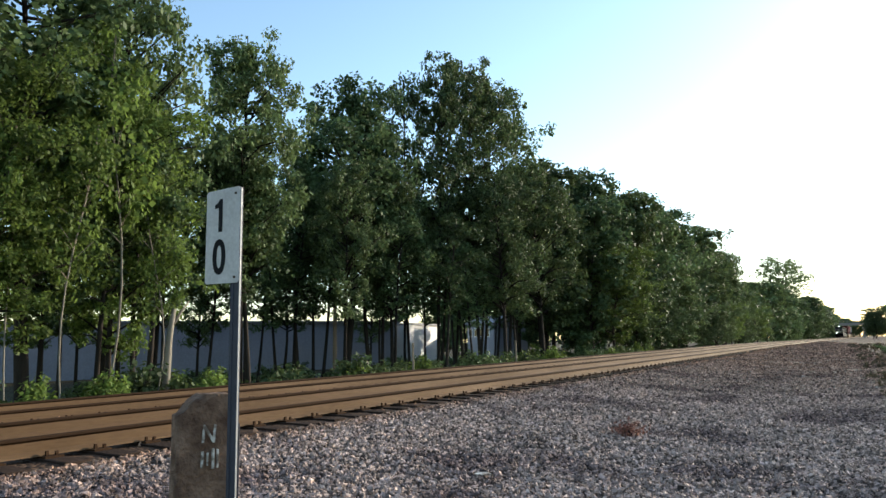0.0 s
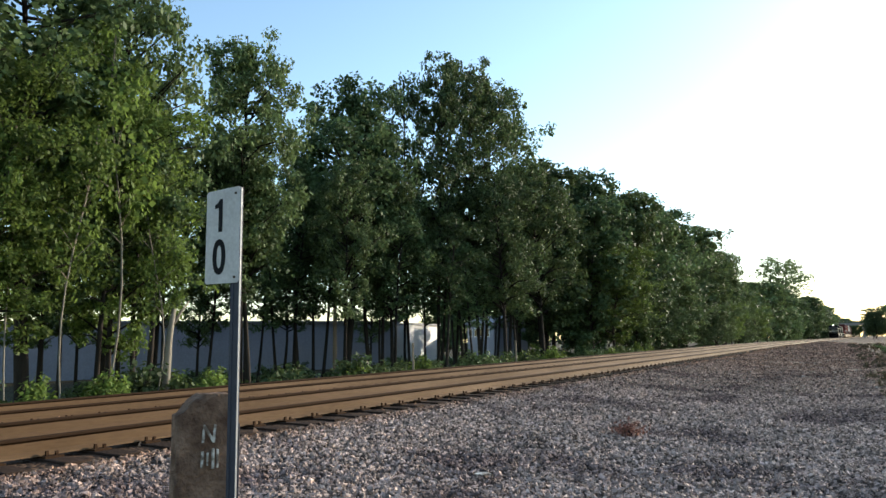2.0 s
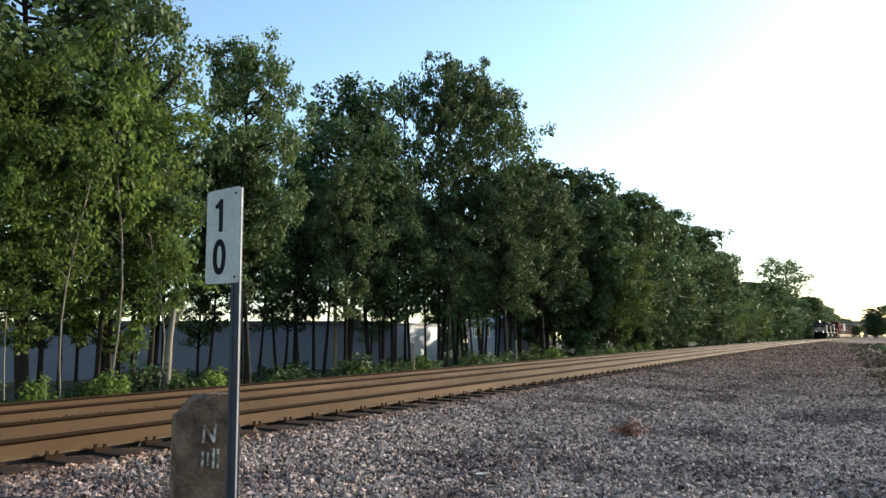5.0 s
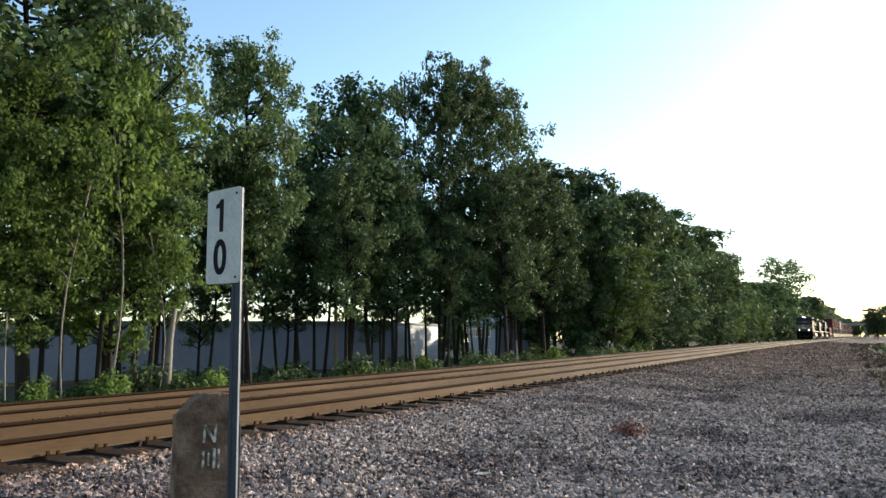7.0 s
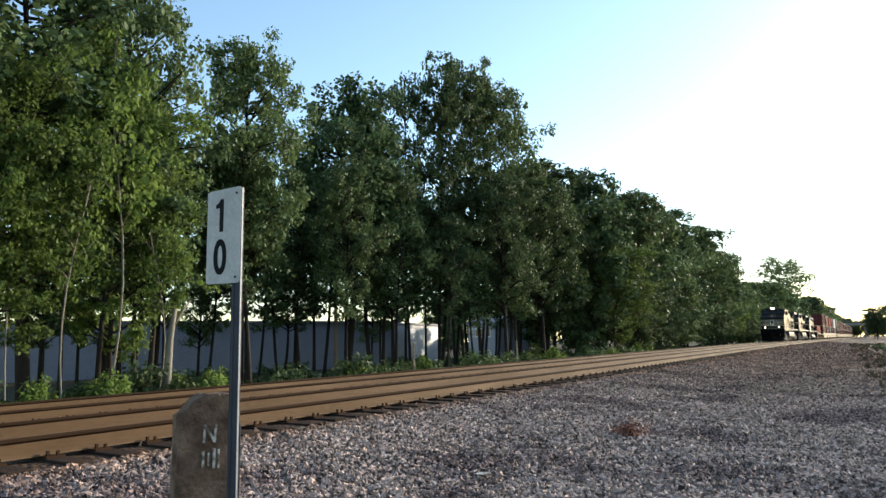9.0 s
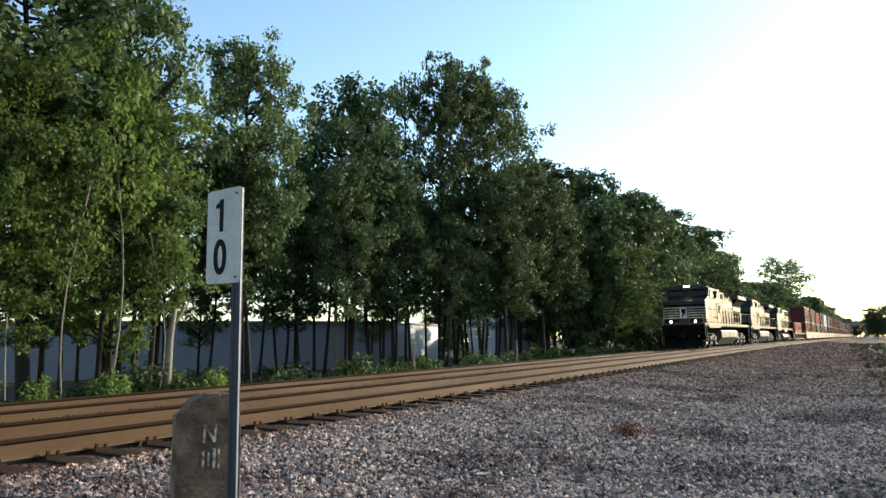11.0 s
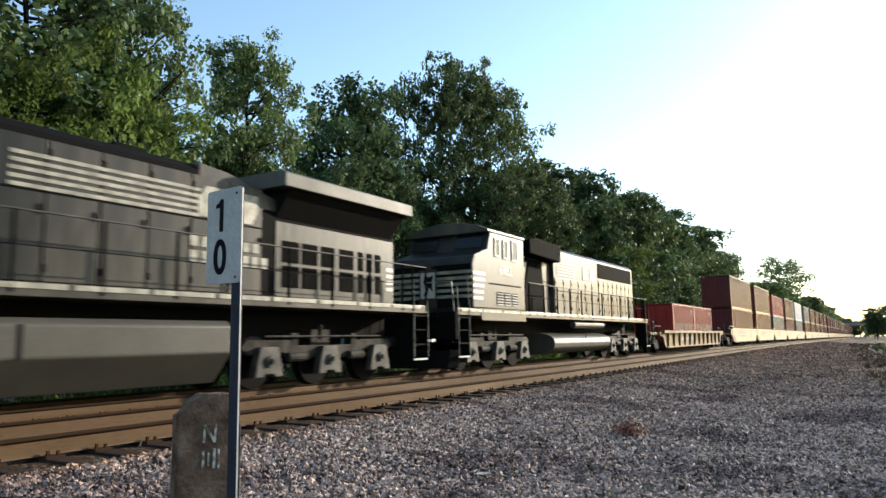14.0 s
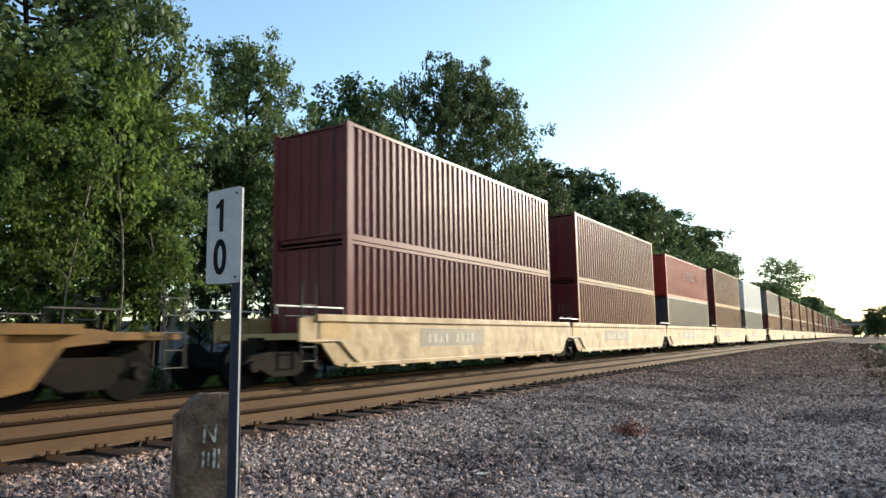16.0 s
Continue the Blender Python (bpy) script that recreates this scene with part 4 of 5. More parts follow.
def cab(loco, y0, nose_top, wind_y, wind_z, roof_y, roof_z, rear, half=1.5, nose_y=1.45):
    """Wide-nose cab: body, arched roof, windscreens, nose stripes and lights."""
    body = prismm([(nose_y, 1.85), (nose_y - 0.04, nose_top - 0.28), (nose_y + 0.12, nose_top - 0.02), (wind_y, wind_z), (roof_y, roof_z), (rear, roof_z), (rear, 1.85)], "x", -half, half, bevel=0.05)
    c = part("cab", body, LOCO, loco, "black cab with a wide nose")
    arch = [(-half - 0.03, roof_z - 0.06), (-half - 0.03, roof_z + 0.02), (-half * 0.72, roof_z + 0.2), (-0.45, roof_z + 0.32), (0.45, roof_z + 0.32), (half * 0.72, roof_z + 0.2), (half + 0.03, roof_z + 0.02), (half + 0.03, roof_z - 0.06)]
    part("roof", prismm(arch, "y", roof_y - 0.22, rear + 0.02, bevel=0.02), LOCO, c)
    dy, dz = roof_y - wind_y, roof_z - wind_z
    for x0, x1 in ((-1.3, -0.35), (0.35, 1.3)):
        p = [(wind_y + dy * a - 0.03, wind_z + dz * a) for a in (0.12, 0.9)]
        part("windscreen", prismm([(p[0][0] - 0.012, p[0][1]), (p[1][0] - 0.012, p[1][1]), (p[1][0] + 0.02, p[1][1]), (p[0][0] + 0.02, p[0][1])], "x", x0, x1), GLASS, c, "dark windscreen pane")
    part("nose_door", boxm(-0.38, 0.25, nose_y - 0.075, nose_y - 0.02, 1.9, nose_top - 0.4, bevel=0.012), LOCO, c)
    # Added dark sheet: puts the unlit front's shade into the colour.
    part("nose_shade", boxm(-half + 0.04, half - 0.04, nose_y - 0.0475, nose_y - 0.02, 1.88, nose_top - 0.3), LOCO_DARK, c, "dark sheet giving the nose front its shade")
    # Duller than the side stripes: the front's shade is in their colour.
    for i in range(5):
        z = 2.18 + 0.185 * i
        part("stripe", boxm(-half + 0.02, half - 0.02, nose_y - 0.062, nose_y - 0.048, z, z + 0.095), DULL_WHITE, c, "white nose stripe darkened to its shaded tone")
    part("emblem", boxm(-0.32, 0.2, nose_y - 0.09, nose_y - 0.076, 2.2, 3.0, bevel=0.004), WHITE, c, "white emblem panel on the nose")
    part("emblem_figure", prismm([(-0.2, 2.28), (-0.08, 2.28), (0.0, 2.55), (0.12, 2.4), (0.1, 2.7), (0.16, 2.92), (-0.02, 2.85), (-0.16, 2.94), (-0.22, 2.7), (-0.12, 2.55)], "y", nose_y - 0.1, nose_y - 0.09), LOCO_DARK, c, "black emblem figure")
    for s in (-1, 1):
        part("side_skirt", prismm([(2.3, 1.86), (2.5, 1.5), (rear, 1.5), (rear, 1.86)], "x", s * (half + 0.002), s * (half + 0.012)), LOCO, c, "dusty skirt plate under the cab")
    return c


def coupler(loco, y, s):
    bm = bmesh.new()
    box(bm, -0.12, 0.12, min(y, y + s * 0.9), max(y, y + s * 0.9), 0.78, 1.0)
    prism(bm, [(-0.22, y), (0.16, y - s * 0.08), (0.2, y + s * 0.18), (0.05, y + s * 0.34), (-0.2, y + s * 0.3)], "z", 0.74, 1.04, bevel=0.02)
    tube(bm, [(0.45, y + s * 0.5, 1.0), (0.4, y + s * 0.1, 0.55), (0.3, y, 0.5)], 0.03, 0.03, 6)
    part("coupler", bm, RUST_DARK, loco)


def plow(loco, y):
    plate = bmesh.new()
    prism(plate, [(-1.45, y + 0.5), (-1.3, y + 0.12), (0, y - 0.28), (1.3, y + 0.12), (1.45, y + 0.5)], "z", 0.12, 0.62, bevel=0.02)
    for v in plate.verts:
        v.co.y += max(0.0, v.co.z - 0.12) * 0.35
    part("pilot_plow", plate, LOCO_DARK, loco)
    part("anticlimber", boxm(-1.0, 1.0, y + 0.1, y + 0.3, 1.5, 1.72, bevel=0.02), LOCO_DARK, loco)
    for x in (-0.75, -0.55, 0.55, 0.75):
        part("air_hose", tubem([(x, y + 0.26, 1.2), (x * 1.02, y + 0.1, 0.95), (x * 0.98, y + 0.18, 0.62)], 0.025, 0.025, 6), VOID, loco)
    part("end_plate", boxm(-1.5, 1.5, y + 0.28, y + 0.42, 0.95, 1.72), LOCO_DARK, loco)
    for s in (-1, 1):
        part("end_handrail", tubem([(s * 0.45, y + 0.34, 1.7), (s * 0.45, y + 0.34, 2.6), (s * 1.35, y + 0.34, 2.6), (s * 1.42, y + 0.34, 1.7)], 0.018), DULL_WHITE, loco, "pale end handrail")


def hood_doors(loco, s, x, y0, y1, z0, z1, width, group_name="hood_door"):
    n = max(1, int((y1 - y0) / width))
    w = (y1 - y0) / n
    me = None
    for i in range(n):
        if me is None:
            bm = boxm(-0.014, 0.014, 0.028, w - 0.028, z0, z1, bevel=0.006)
            skin = set(bm.faces)
            box(bm, s * 0.02 - 0.012, s * 0.02 + 0.012, 0.03, w - 0.03, z0 + 0.62 * (z1 - z0), z0 + 0.62 * (z1 - z0) + 0.025)
            box(bm, s * 0.03 - 0.015, s * 0.03 + 0.015, w - 0.09, w - 0.06, (z0 + z1) / 2 - 0.08, (z0 + z1) / 2 + 0.08)
            for z in (z0 + 0.2, z1 - 0.2):
                box(bm, s * 0.02 - 0.012, s * 0.02 + 0.012, 0.03, 0.07, z - 0.06, z + 0.06)
            for f in bm.faces:
                f.material_index = 0 if f in skin else 1
            me = mesh_of("hood_door", bm, [LOCO, LOCO_DARK])
        part(group_name, me, None, loco).location = (s * (x + 0.011), y0 + i * w, 0)


def louvres(loco, s, x, y0, y1, z0, z1, count, name="louvre"):
    frame_part = part(name, boxm(s * x - 0.008, s * x + 0.008, y0, y1, z0, z1), LOCO_DARK, loco)
    h = (z1 - z0) / count
    for i in range(count):
        part("slat", prismm([(s * x, z0 + i * h + 0.01), (s * (x + 0.03), z0 + i * h + 0.01), (s * x, z0 + (i + 0.8) * h)], "y", y0 + 0.02, y1 - 0.02), LOCO, frame_part)


def window(c, s, half, y0, y1, z0, z1, frame_paint=None):
    """A cab side window: frame bars round a dark pane."""
    x = s * (half + 0.012)
    f = bmesh.new()
    b = 0.045
    for a in ((y0, y1, z0, z0 + b), (y0, y1, z1 - b, z1), (y0, y0 + b, z0 + b, z1 - b), (y1 - b, y1, z0 + b, z1 - b)):
        box(f, x - 0.022, x + 0.022, *a)
    w = part("window", f, frame_paint or LOCO_DARK, c)
    part("pane", boxm(x - 0.008, x + 0.008, y0 + b, y1 - b, z0 + b, z1 - b), GLASS, w, "dark glass pane")


def underframe(loco, y0, y1, tank0, tank1, tank_lo, tank_hi, round_tank=False):
    part("frame", boxm(-1.5, 1.5, y0, y1, 1.63, 1.84, bevel=0.015), LOCO, loco)
    y = y0 + 0.2
    while y < y1 - 1.0:
        part("sill_stripe", boxm(1.513, 1.519, y, min(y + 1.26, y1 - 0.1), 1.745, 1.825), DULL_WHITE, loco, "pale reflective stripe along the frame sill")
        y += 1.36
    part("center_sill", boxm(-0.35, 0.35, y0 + 0.4, y1 - 0.4, 1.0, 1.63), LOCO_DARK, loco)
    w = [(-1.47, tank_hi - 0.1), (-1.38, tank_hi), (1.38, tank_hi), (1.47, tank_hi - 0.1), (1.47, tank_lo + 0.55), (1.0, tank_lo), (-1.0, tank_lo), (-1.47, tank_lo + 0.55)]
    if round_tank:
        mid, tall = (tank_lo + tank_hi) / 2, (tank_hi - tank_lo) / 2
        w = [(1.45 * math.copysign(abs(math.cos(a)) ** 0.7, math.cos(a)), mid + tall * math.copysign(abs(math.sin(a)) ** 0.7, math.sin(a))) for a in (2 * math.pi * i / 24 for i in range(24))]
    t = part("fuel_tank", prismm(w, "y", tank0, tank1, bevel=0.035), TANK, loco, "long dusty grey fuel tank")
    part("tank_seam", boxm(1.466, 1.482, (tank0 + tank1) / 2 - 0.03, (tank0 + tank1) / 2 + 0.03, tank_lo + 0.55, tank_hi - 0.1), LOCO_DARK, t)


def wide_radiator_locomotive(lit):
    """Six-axle road switcher with a wide nose and large overhanging radiators; front at y 0."""
    loco = thing("locomotive", "black diesel locomotive with white nose stripes and overhanging radiators" + (", headlights lit" if lit else ", numbered 9165"), "locomotive", "locomotives pulling the train")
    underframe(loco, 0.85, 21.7, 7.4, 15.0, 0.2, 1.34)
    c = cab(loco, 0, 3.5, 2.75, 3.82, 2.95, 4.42, 7.0)
    for s in (-1, 1):
        window(c, s, 1.5, 3.2, 4.36, 3.66, 4.26)
        window(c, s, 1.5, 4.4, 5.1, 3.7, 4.28)
        window(c, s, 1.5, 5.3, 5.98, 3.88, 4.4, TANK)
        window(c, s, 1.5, 6.16, 6.9, 3.88, 4.4, TANK)
        part("drip_rail", boxm(s * 1.51 - 0.02, s * 1.51 + 0.02, 5.25, 6.98, 3.76, 3.8), TANK, c)
        part("mirror", boxm(s * 1.53, s * 1.62, 5.14, 5.26, 3.75, 4.3, bevel=0.01), LOCO_DARK, c)
        part("cab_door", boxm(s * 1.508 - 0.01, s * 1.508 + 0.01, 5.66, 7.0, 1.95, 3.36, bevel=0.008), LOCO, c)
        part("grab_iron", tubem([(s * 1.51, 5.5, 2.1), (s * 1.57, 5.5, 2.15), (s * 1.57, 5.5, 3.3), (s * 1.51, 5.5, 3.35)], 0.018, 0.018, 6), LOCO_DARK, c)
        part("vent", boxm(s * 1.522 - 0.008, s * 1.522 + 0.008, 6.3, 6.98, 2.66, 3.25), VOID, c, "dark open vent")
        part("vent_frame", boxm(s * 1.52 - 0.02, s * 1.52 + 0.02, 6.24, 7.0, 2.58, 2.65), LOCO, c)
        part("drain_strip", boxm(s * 1.51 - 0.008, s * 1.51 + 0.008, 2.4, 4.7, 2.86, 2.9), LOCO_DARK, c)
        for y in (4.05, 4.25, 5.0, 5.25, 6.1, 6.4, 6.75):
            part("vent_slot", boxm(s * 1.508 - 0.006, s * 1.508 + 0.006, y, y + 0.07, 2.22, 2.34), LOCO_DARK, c)
        for y, z in ((2.85, 2.98), (4.8, 2.86), (6.9, 2.4)):
            part("bolt", tubem([(s * 1.49, y, z), (s * 1.53, y, z)], 0.05, 0.045, 8), LOCO_DARK, c)
        part("door_seam", boxm(s * 1.502 - 0.005, s * 1.502 + 0.005, 5.62, 7.02, 1.92, 3.4), LOCO_DARK, c)
        part("panel_seam", boxm(s * 1.502 - 0.003, s * 1.502 + 0.003, 3.28, 3.31, 1.9, 2.86), LOCO_DARK, c)
        part("panel_seam", boxm(s * 1.502 - 0.003, s * 1.502 + 0.003, 4.68, 4.71, 1.9, 2.86), LOCO_DARK, c)
        part("panel", boxm(s * 1.506 - 0.005, s * 1.506 + 0.005, 5.35, 6.24, 2.56, 3.36, bevel=0.003), TANK, c, "grey repainted panel beside the vent")
        if lit:
            bars(c, s * 1.506, 1.46, 2.15, 2.18, 3.02, 5, WHITE, 0.0)
        else:
            bars(c, s * 1.506, 1.46, 2.35, 2.18, 3.02, 5, WHITE, 0.11)
            words("road_number", "9165", 0.5, pose(s * 1.507, 4.12, 3.07, 90, 0, 90 * s), WHITE, c, "white road number", 0.004)
        # bodies behind the cab
        handrail(loco, s, [8.3 + 1.36 * i for i in range(10)])
        part("conduit", tubem([(s * 1.27, 7.1, 4.3), (s * 1.27, 7.25, 3.4), (s * 1.2, 8.2, 3.3), (s * 1.15, 8.3, 2.86), (s * 1.1, 10.0, 2.82)], 0.025, 0.025, 6), LOCO_DARK, loco)
        part("hood_window", boxm(s * 1.225 - 0.012, s * 1.225 + 0.012, 8.95, 10.3, 3.88, 4.3), VOID, loco, "dark air intake opening")
        part("window_rim", boxm(s * 1.225 - 0.02, s * 1.225 + 0.02, 8.9, 10.35, 3.81, 3.87), LOCO, loco)
        hood_doors(loco, s, 1.22, 7.05, 10.75, 1.9, 3.78, 0.9)
        part("hood_side", boxm(s * 1.222 - 0.005, s * 1.222 + 0.005, 7.05, 10.75, 3.8, 4.4, bevel=0.003), LOCO, loco, "dusty upper side of the hood")
        hood_doors(loco, s, 0.95, 10.8, 16.2, 1.9, 4.1, 0.78)
        bars(loco, s * 0.985, 11.15, 14.6, 3.3, 3.85, 5, DULL_WHITE, 0.0, "stripe", "faded white hood stripe")
        for y0, y1 in ((14.55, 15.15), (15.27, 16.05)):
            part("emblem_bar", prismm([(y0, 3.32), (y1 - 0.16, 3.32), (y1, 3.6), (y1, 3.92), (y0 + 0.16, 3.92), (y0, 3.64)], "x", s * 0.99 - 0.005, s * 0.99 + 0.005), DULL_WHITE, loco, "cream emblem block")
        for k, count in enumerate((7, 8)):
            for i in range(count):
                part("lettering_bar", boxm(s * 0.99 - 0.005, s * 0.99 + 0.005, 14.4 + 0.25 * i, 14.58 + 0.25 * i, 2.74 - 0.31 * k, 2.97 - 0.31 * k), DULL_WHITE, loco, "white lettering bar")
        for y, z in ((9.2, 3.45), (9.75, 3.42), (10.3, 3.36), (7.6, 2.6)):
            part("notice", boxm(s * 1.252 - 0.004, s * 1.252 + 0.004, y, y + 0.16, z, z + 0.07), WHITE, loco, "small white notice")
        for y0, y1 in ((16.8, 17.3), (17.42, 17.9), (18.05, 18.5), (18.7, 19.2), (19.4, 19.58), (19.75, 19.95), (20.1, 20.3)):
            for z0, z1 in ((2.1, 2.56), (2.64, 3.1)):
                part("grille", boxm(s * 0.965 - 0.02, s * 0.965 + 0.02, y0, y1, z0, z1), VOID, loco, "black grille opening")
        part("hood_panel", boxm(s * 0.958 - 0.008, s * 0.958 + 0.008, 16.6, 20.88, 1.9, 3.5), LOCO, loco)
        for i in range(4):
            part("stripe", boxm(s * 0.97 - 0.004, s * 0.97 + 0.004, 20.55, 20.85, 2.2 + 0.17 * i, 2.29 + 0.17 * i), WHITE, loco, "white rear stripe")
        part("yellow_box", boxm(s * 1.26 - 0.015, s * 1.26 + 0.015, 8.5, 8.75, 2.75, 3.05), YELLOW, loco, "small bright yellow panel")
    part("hood", boxm(-1.22, 1.22, 7.0, 10.8, 1.84, 4.45, bevel=0.05), LOCO_DARK, loco, "hood section behind the cab")
    part("hood", prismm([(-0.95, 1.84), (0.95, 1.84), (0.95, 4.2), (0.75, 4.35), (-0.75, 4.35), (-0.95, 4.2)], "y", 10.8, 14.6), LOCO_DARK, loco, "long engine hood")
    part("hood", boxm(-0.95, 0.95, 14.6, 20.9, 1.84, 3.7, bevel=0.03), LOCO_DARK, loco, "radiator end of the hood")
    part("hood_slope", prismm([(14.6, 3.7), (14.6, 4.35), (15.3, 4.28), (16.6, 3.95), (16.6, 3.7)], "x", -0.95, 0.95), LOCO, loco)
    part("radiator_base", prismm([(-0.94, 3.55), (0.94, 3.55), (1.4, 4.15), (-1.4, 4.15)], "y", 16.6, 20.8), LOCO_DARK, loco)
    part("radiator", prismm([(-1.52, 4.15), (1.52, 4.15), (1.52, 4.44), (1.4, 4.5), (-1.4, 4.5), (-1.52, 4.44)], "y", 16.3, 21.0, bevel=0.02), TANK, loco, "wide overhanging radiator cap")
    part("exhaust", boxm(-0.35, 0.35, 13.2, 13.9, 4.34, 4.55, bevel=0.03), LOCO_DARK, loco)
    part("horn", tubem([(0.2, 5.6, 4.74), (0.2, 5.6, 5.0), (0.2, 5.2, 5.02)], 0.05, 0.09), UNDER, loco)
    plow(loco, 0.5)
    for s in (-1, 1):
        stepwell(loco, 1.15, True, s)
        stepwell(loco, 21.35, False, s)
        handrail(loco, s, [20.55, 21.0, 21.65])
        lamp = part("ditch_light", tubem([(s * 0.85, 0.85, 1.95), (s * 0.85, 0.78, 1.95)], 0.07, 0.07, 12), LAMP if lit else UNDER, loco, "lit ditch light" if lit else "")
    for x in (-0.13, 0.13):
        part("headlight", tubem([(x, 2.78, 4.6), (x, 2.7, 4.6)], 0.075, 0.075, 12), LAMP if lit else UNDER, c, "lit headlight" if lit else "")
    for y in (3.95, 18.0):
        loco_truck(loco, y)
    coupler(loco, 0.02, 1)
    coupler(loco, 22.28, -1)
    return loco


def rebuilt_locomotive():
    """Six-axle locomotive with a wide crescent cab, blower bulge and numbered side; front at y 0."""
    loco = thing("locomotive", "black diesel locomotive numbered 6982 with white-framed cab windows", "locomotive", "locomotives pulling the train")
    underframe(loco, 1.0, 21.1, 8.3, 14.9, 0.3, 1.15, round_tank=True)
    part("air_reservoir", tubem([(1.25, 10.7, 1.45), (1.25, 14.3, 1.45)], 0.14, 0.14, 12), TANK, loco)
    c = cab(loco, 0, 3.5, 2.9, 3.75, 3.15, 4.36, 5.65, nose_y=1.95)
    for s in (-1, 1):
        window(c, s, 1.5, 3.4, 3.75, 3.55, 4.15, WHITE)
        window(c, s, 1.5, 4.0, 4.35, 3.52, 4.15, WHITE)
        window(c, s, 1.5, 4.65, 5.1, 3.5, 4.2, WHITE)
        bars(c, s * 1.506, 1.96, 2.75, 2.12, 2.98, 5, WHITE, 0.04)
        words("road_number", "6982", 0.46, pose(s * 1.507, 4.2, 3.13, 90, 0, 90 * s), WHITE, c, "white road number", 0.004)
        for k in range(3):
            louvres(c, s, 1.5, 3.5 + 0.55 * k, 3.95 + 0.55 * k, 1.98, 2.42, 5)
        part("drain_strip", boxm(s * 1.51 - 0.008, s * 1.51 + 0.008, 3.0, 5.3, 2.64, 2.68), LOCO_DARK, c)
        hood_doors(loco, s, 0.92, 5.7, 9.2, 1.9, 3.8, 0.85)
        hood_doors(loco, s, 1.1, 9.3, 14.4, 1.9, 3.3, 0.8)
        hood_doors(loco, s, 1.1, 14.5, 19.8, 1.9, 3.5, 0.66)
        bars(loco, s * 1.118, 9.6, 12.0, 3.4, 3.95, 5, DULL_WHITE, 0.1, "stripe", "faded white hood stripe")
        for i in range(2):
            part("emblem_bar", boxm(s * 1.118 - 0.005, s * 1.118 + 0.005, 12.5 + 0.85 * i, 13.2 + 0.85 * i, 3.4, 3.95, bevel=0.003), DULL_WHITE, loco, "white emblem block")
        grille = part("radiator_grille", boxm(s * 1.105 - 0.02, s * 1.105 + 0.02, 14.5, 19.6, 3.62, 4.28), VOID, loco, "long black radiator grille")
        for i in range(6):
            part("slat", boxm(s * 1.13 - 0.01, s * 1.13 + 0.01, 14.5, 19.6, 3.66 + 0.11 * i, 3.68 + 0.11 * i), VOID, grille)
        handrail(loco, s, [6.0 + 1.3 * i for i in range(12)])
    for s in (-1, 1):
        part("intake_panel", prismm([(6.5, 1.92), (8.6, 1.92), (8.35, 3.84), (7.2, 3.84)], "x", s * 0.975 - 0.01, s * 0.975 + 0.01), VOID, loco, "matte black intake panel")
        part("intake_grille", boxm(s * 0.955 - 0.012, s * 0.955 + 0.012, 5.75, 7.1, 3.72, 4.05), VOID, loco, "black intake opening")
    part("hood", boxm(-0.92, 0.92, 5.6, 9.25, 1.84, 4.1, bevel=0.04), LOCO, loco, "narrow hood section behind the cab")
    part("blower_housing", prismm([(6.3, 3.95), (9.2, 3.85), (9.2, 4.5), (7.0, 4.55), (6.3, 4.45)], "x", -1.45, 1.45, bevel=0.04), VOID, loco, "black overhanging blower housing")
    part("hood", prismm([(-1.1, 1.84), (1.1, 1.84), (1.1, 4.35), (0.95, 4.5), (-0.95, 4.5), (-1.1, 4.35)], "y", 9.25, 19.9, bevel=0.02), LOCO, loco, "long engine hood")
    for y in (15.5, 17.0, 18.5):
        part("fan", tubem([(0, y, 4.49), (0, y, 4.64)], 0.6, 0.58, 20), UNDER, loco)
    plow(loco, 0.6)
    for s in (-1, 1):
        stepwell(loco, 1.35, True, s)
        stepwell(loco, 21.0, False, s)
        handrail(loco, s, [20.0, 20.55, 21.1])
    part("headlight", tubem([(0, 1.95, 3.2), (0, 1.86, 3.2)], 0.12, 0.12, 12), UNDER, c)
    for y in (4.1, 17.6):
        loco_truck(loco, y)
    coupler(loco, 0.02, 1)
    coupler(loco, 21.98, -1)
    return loco


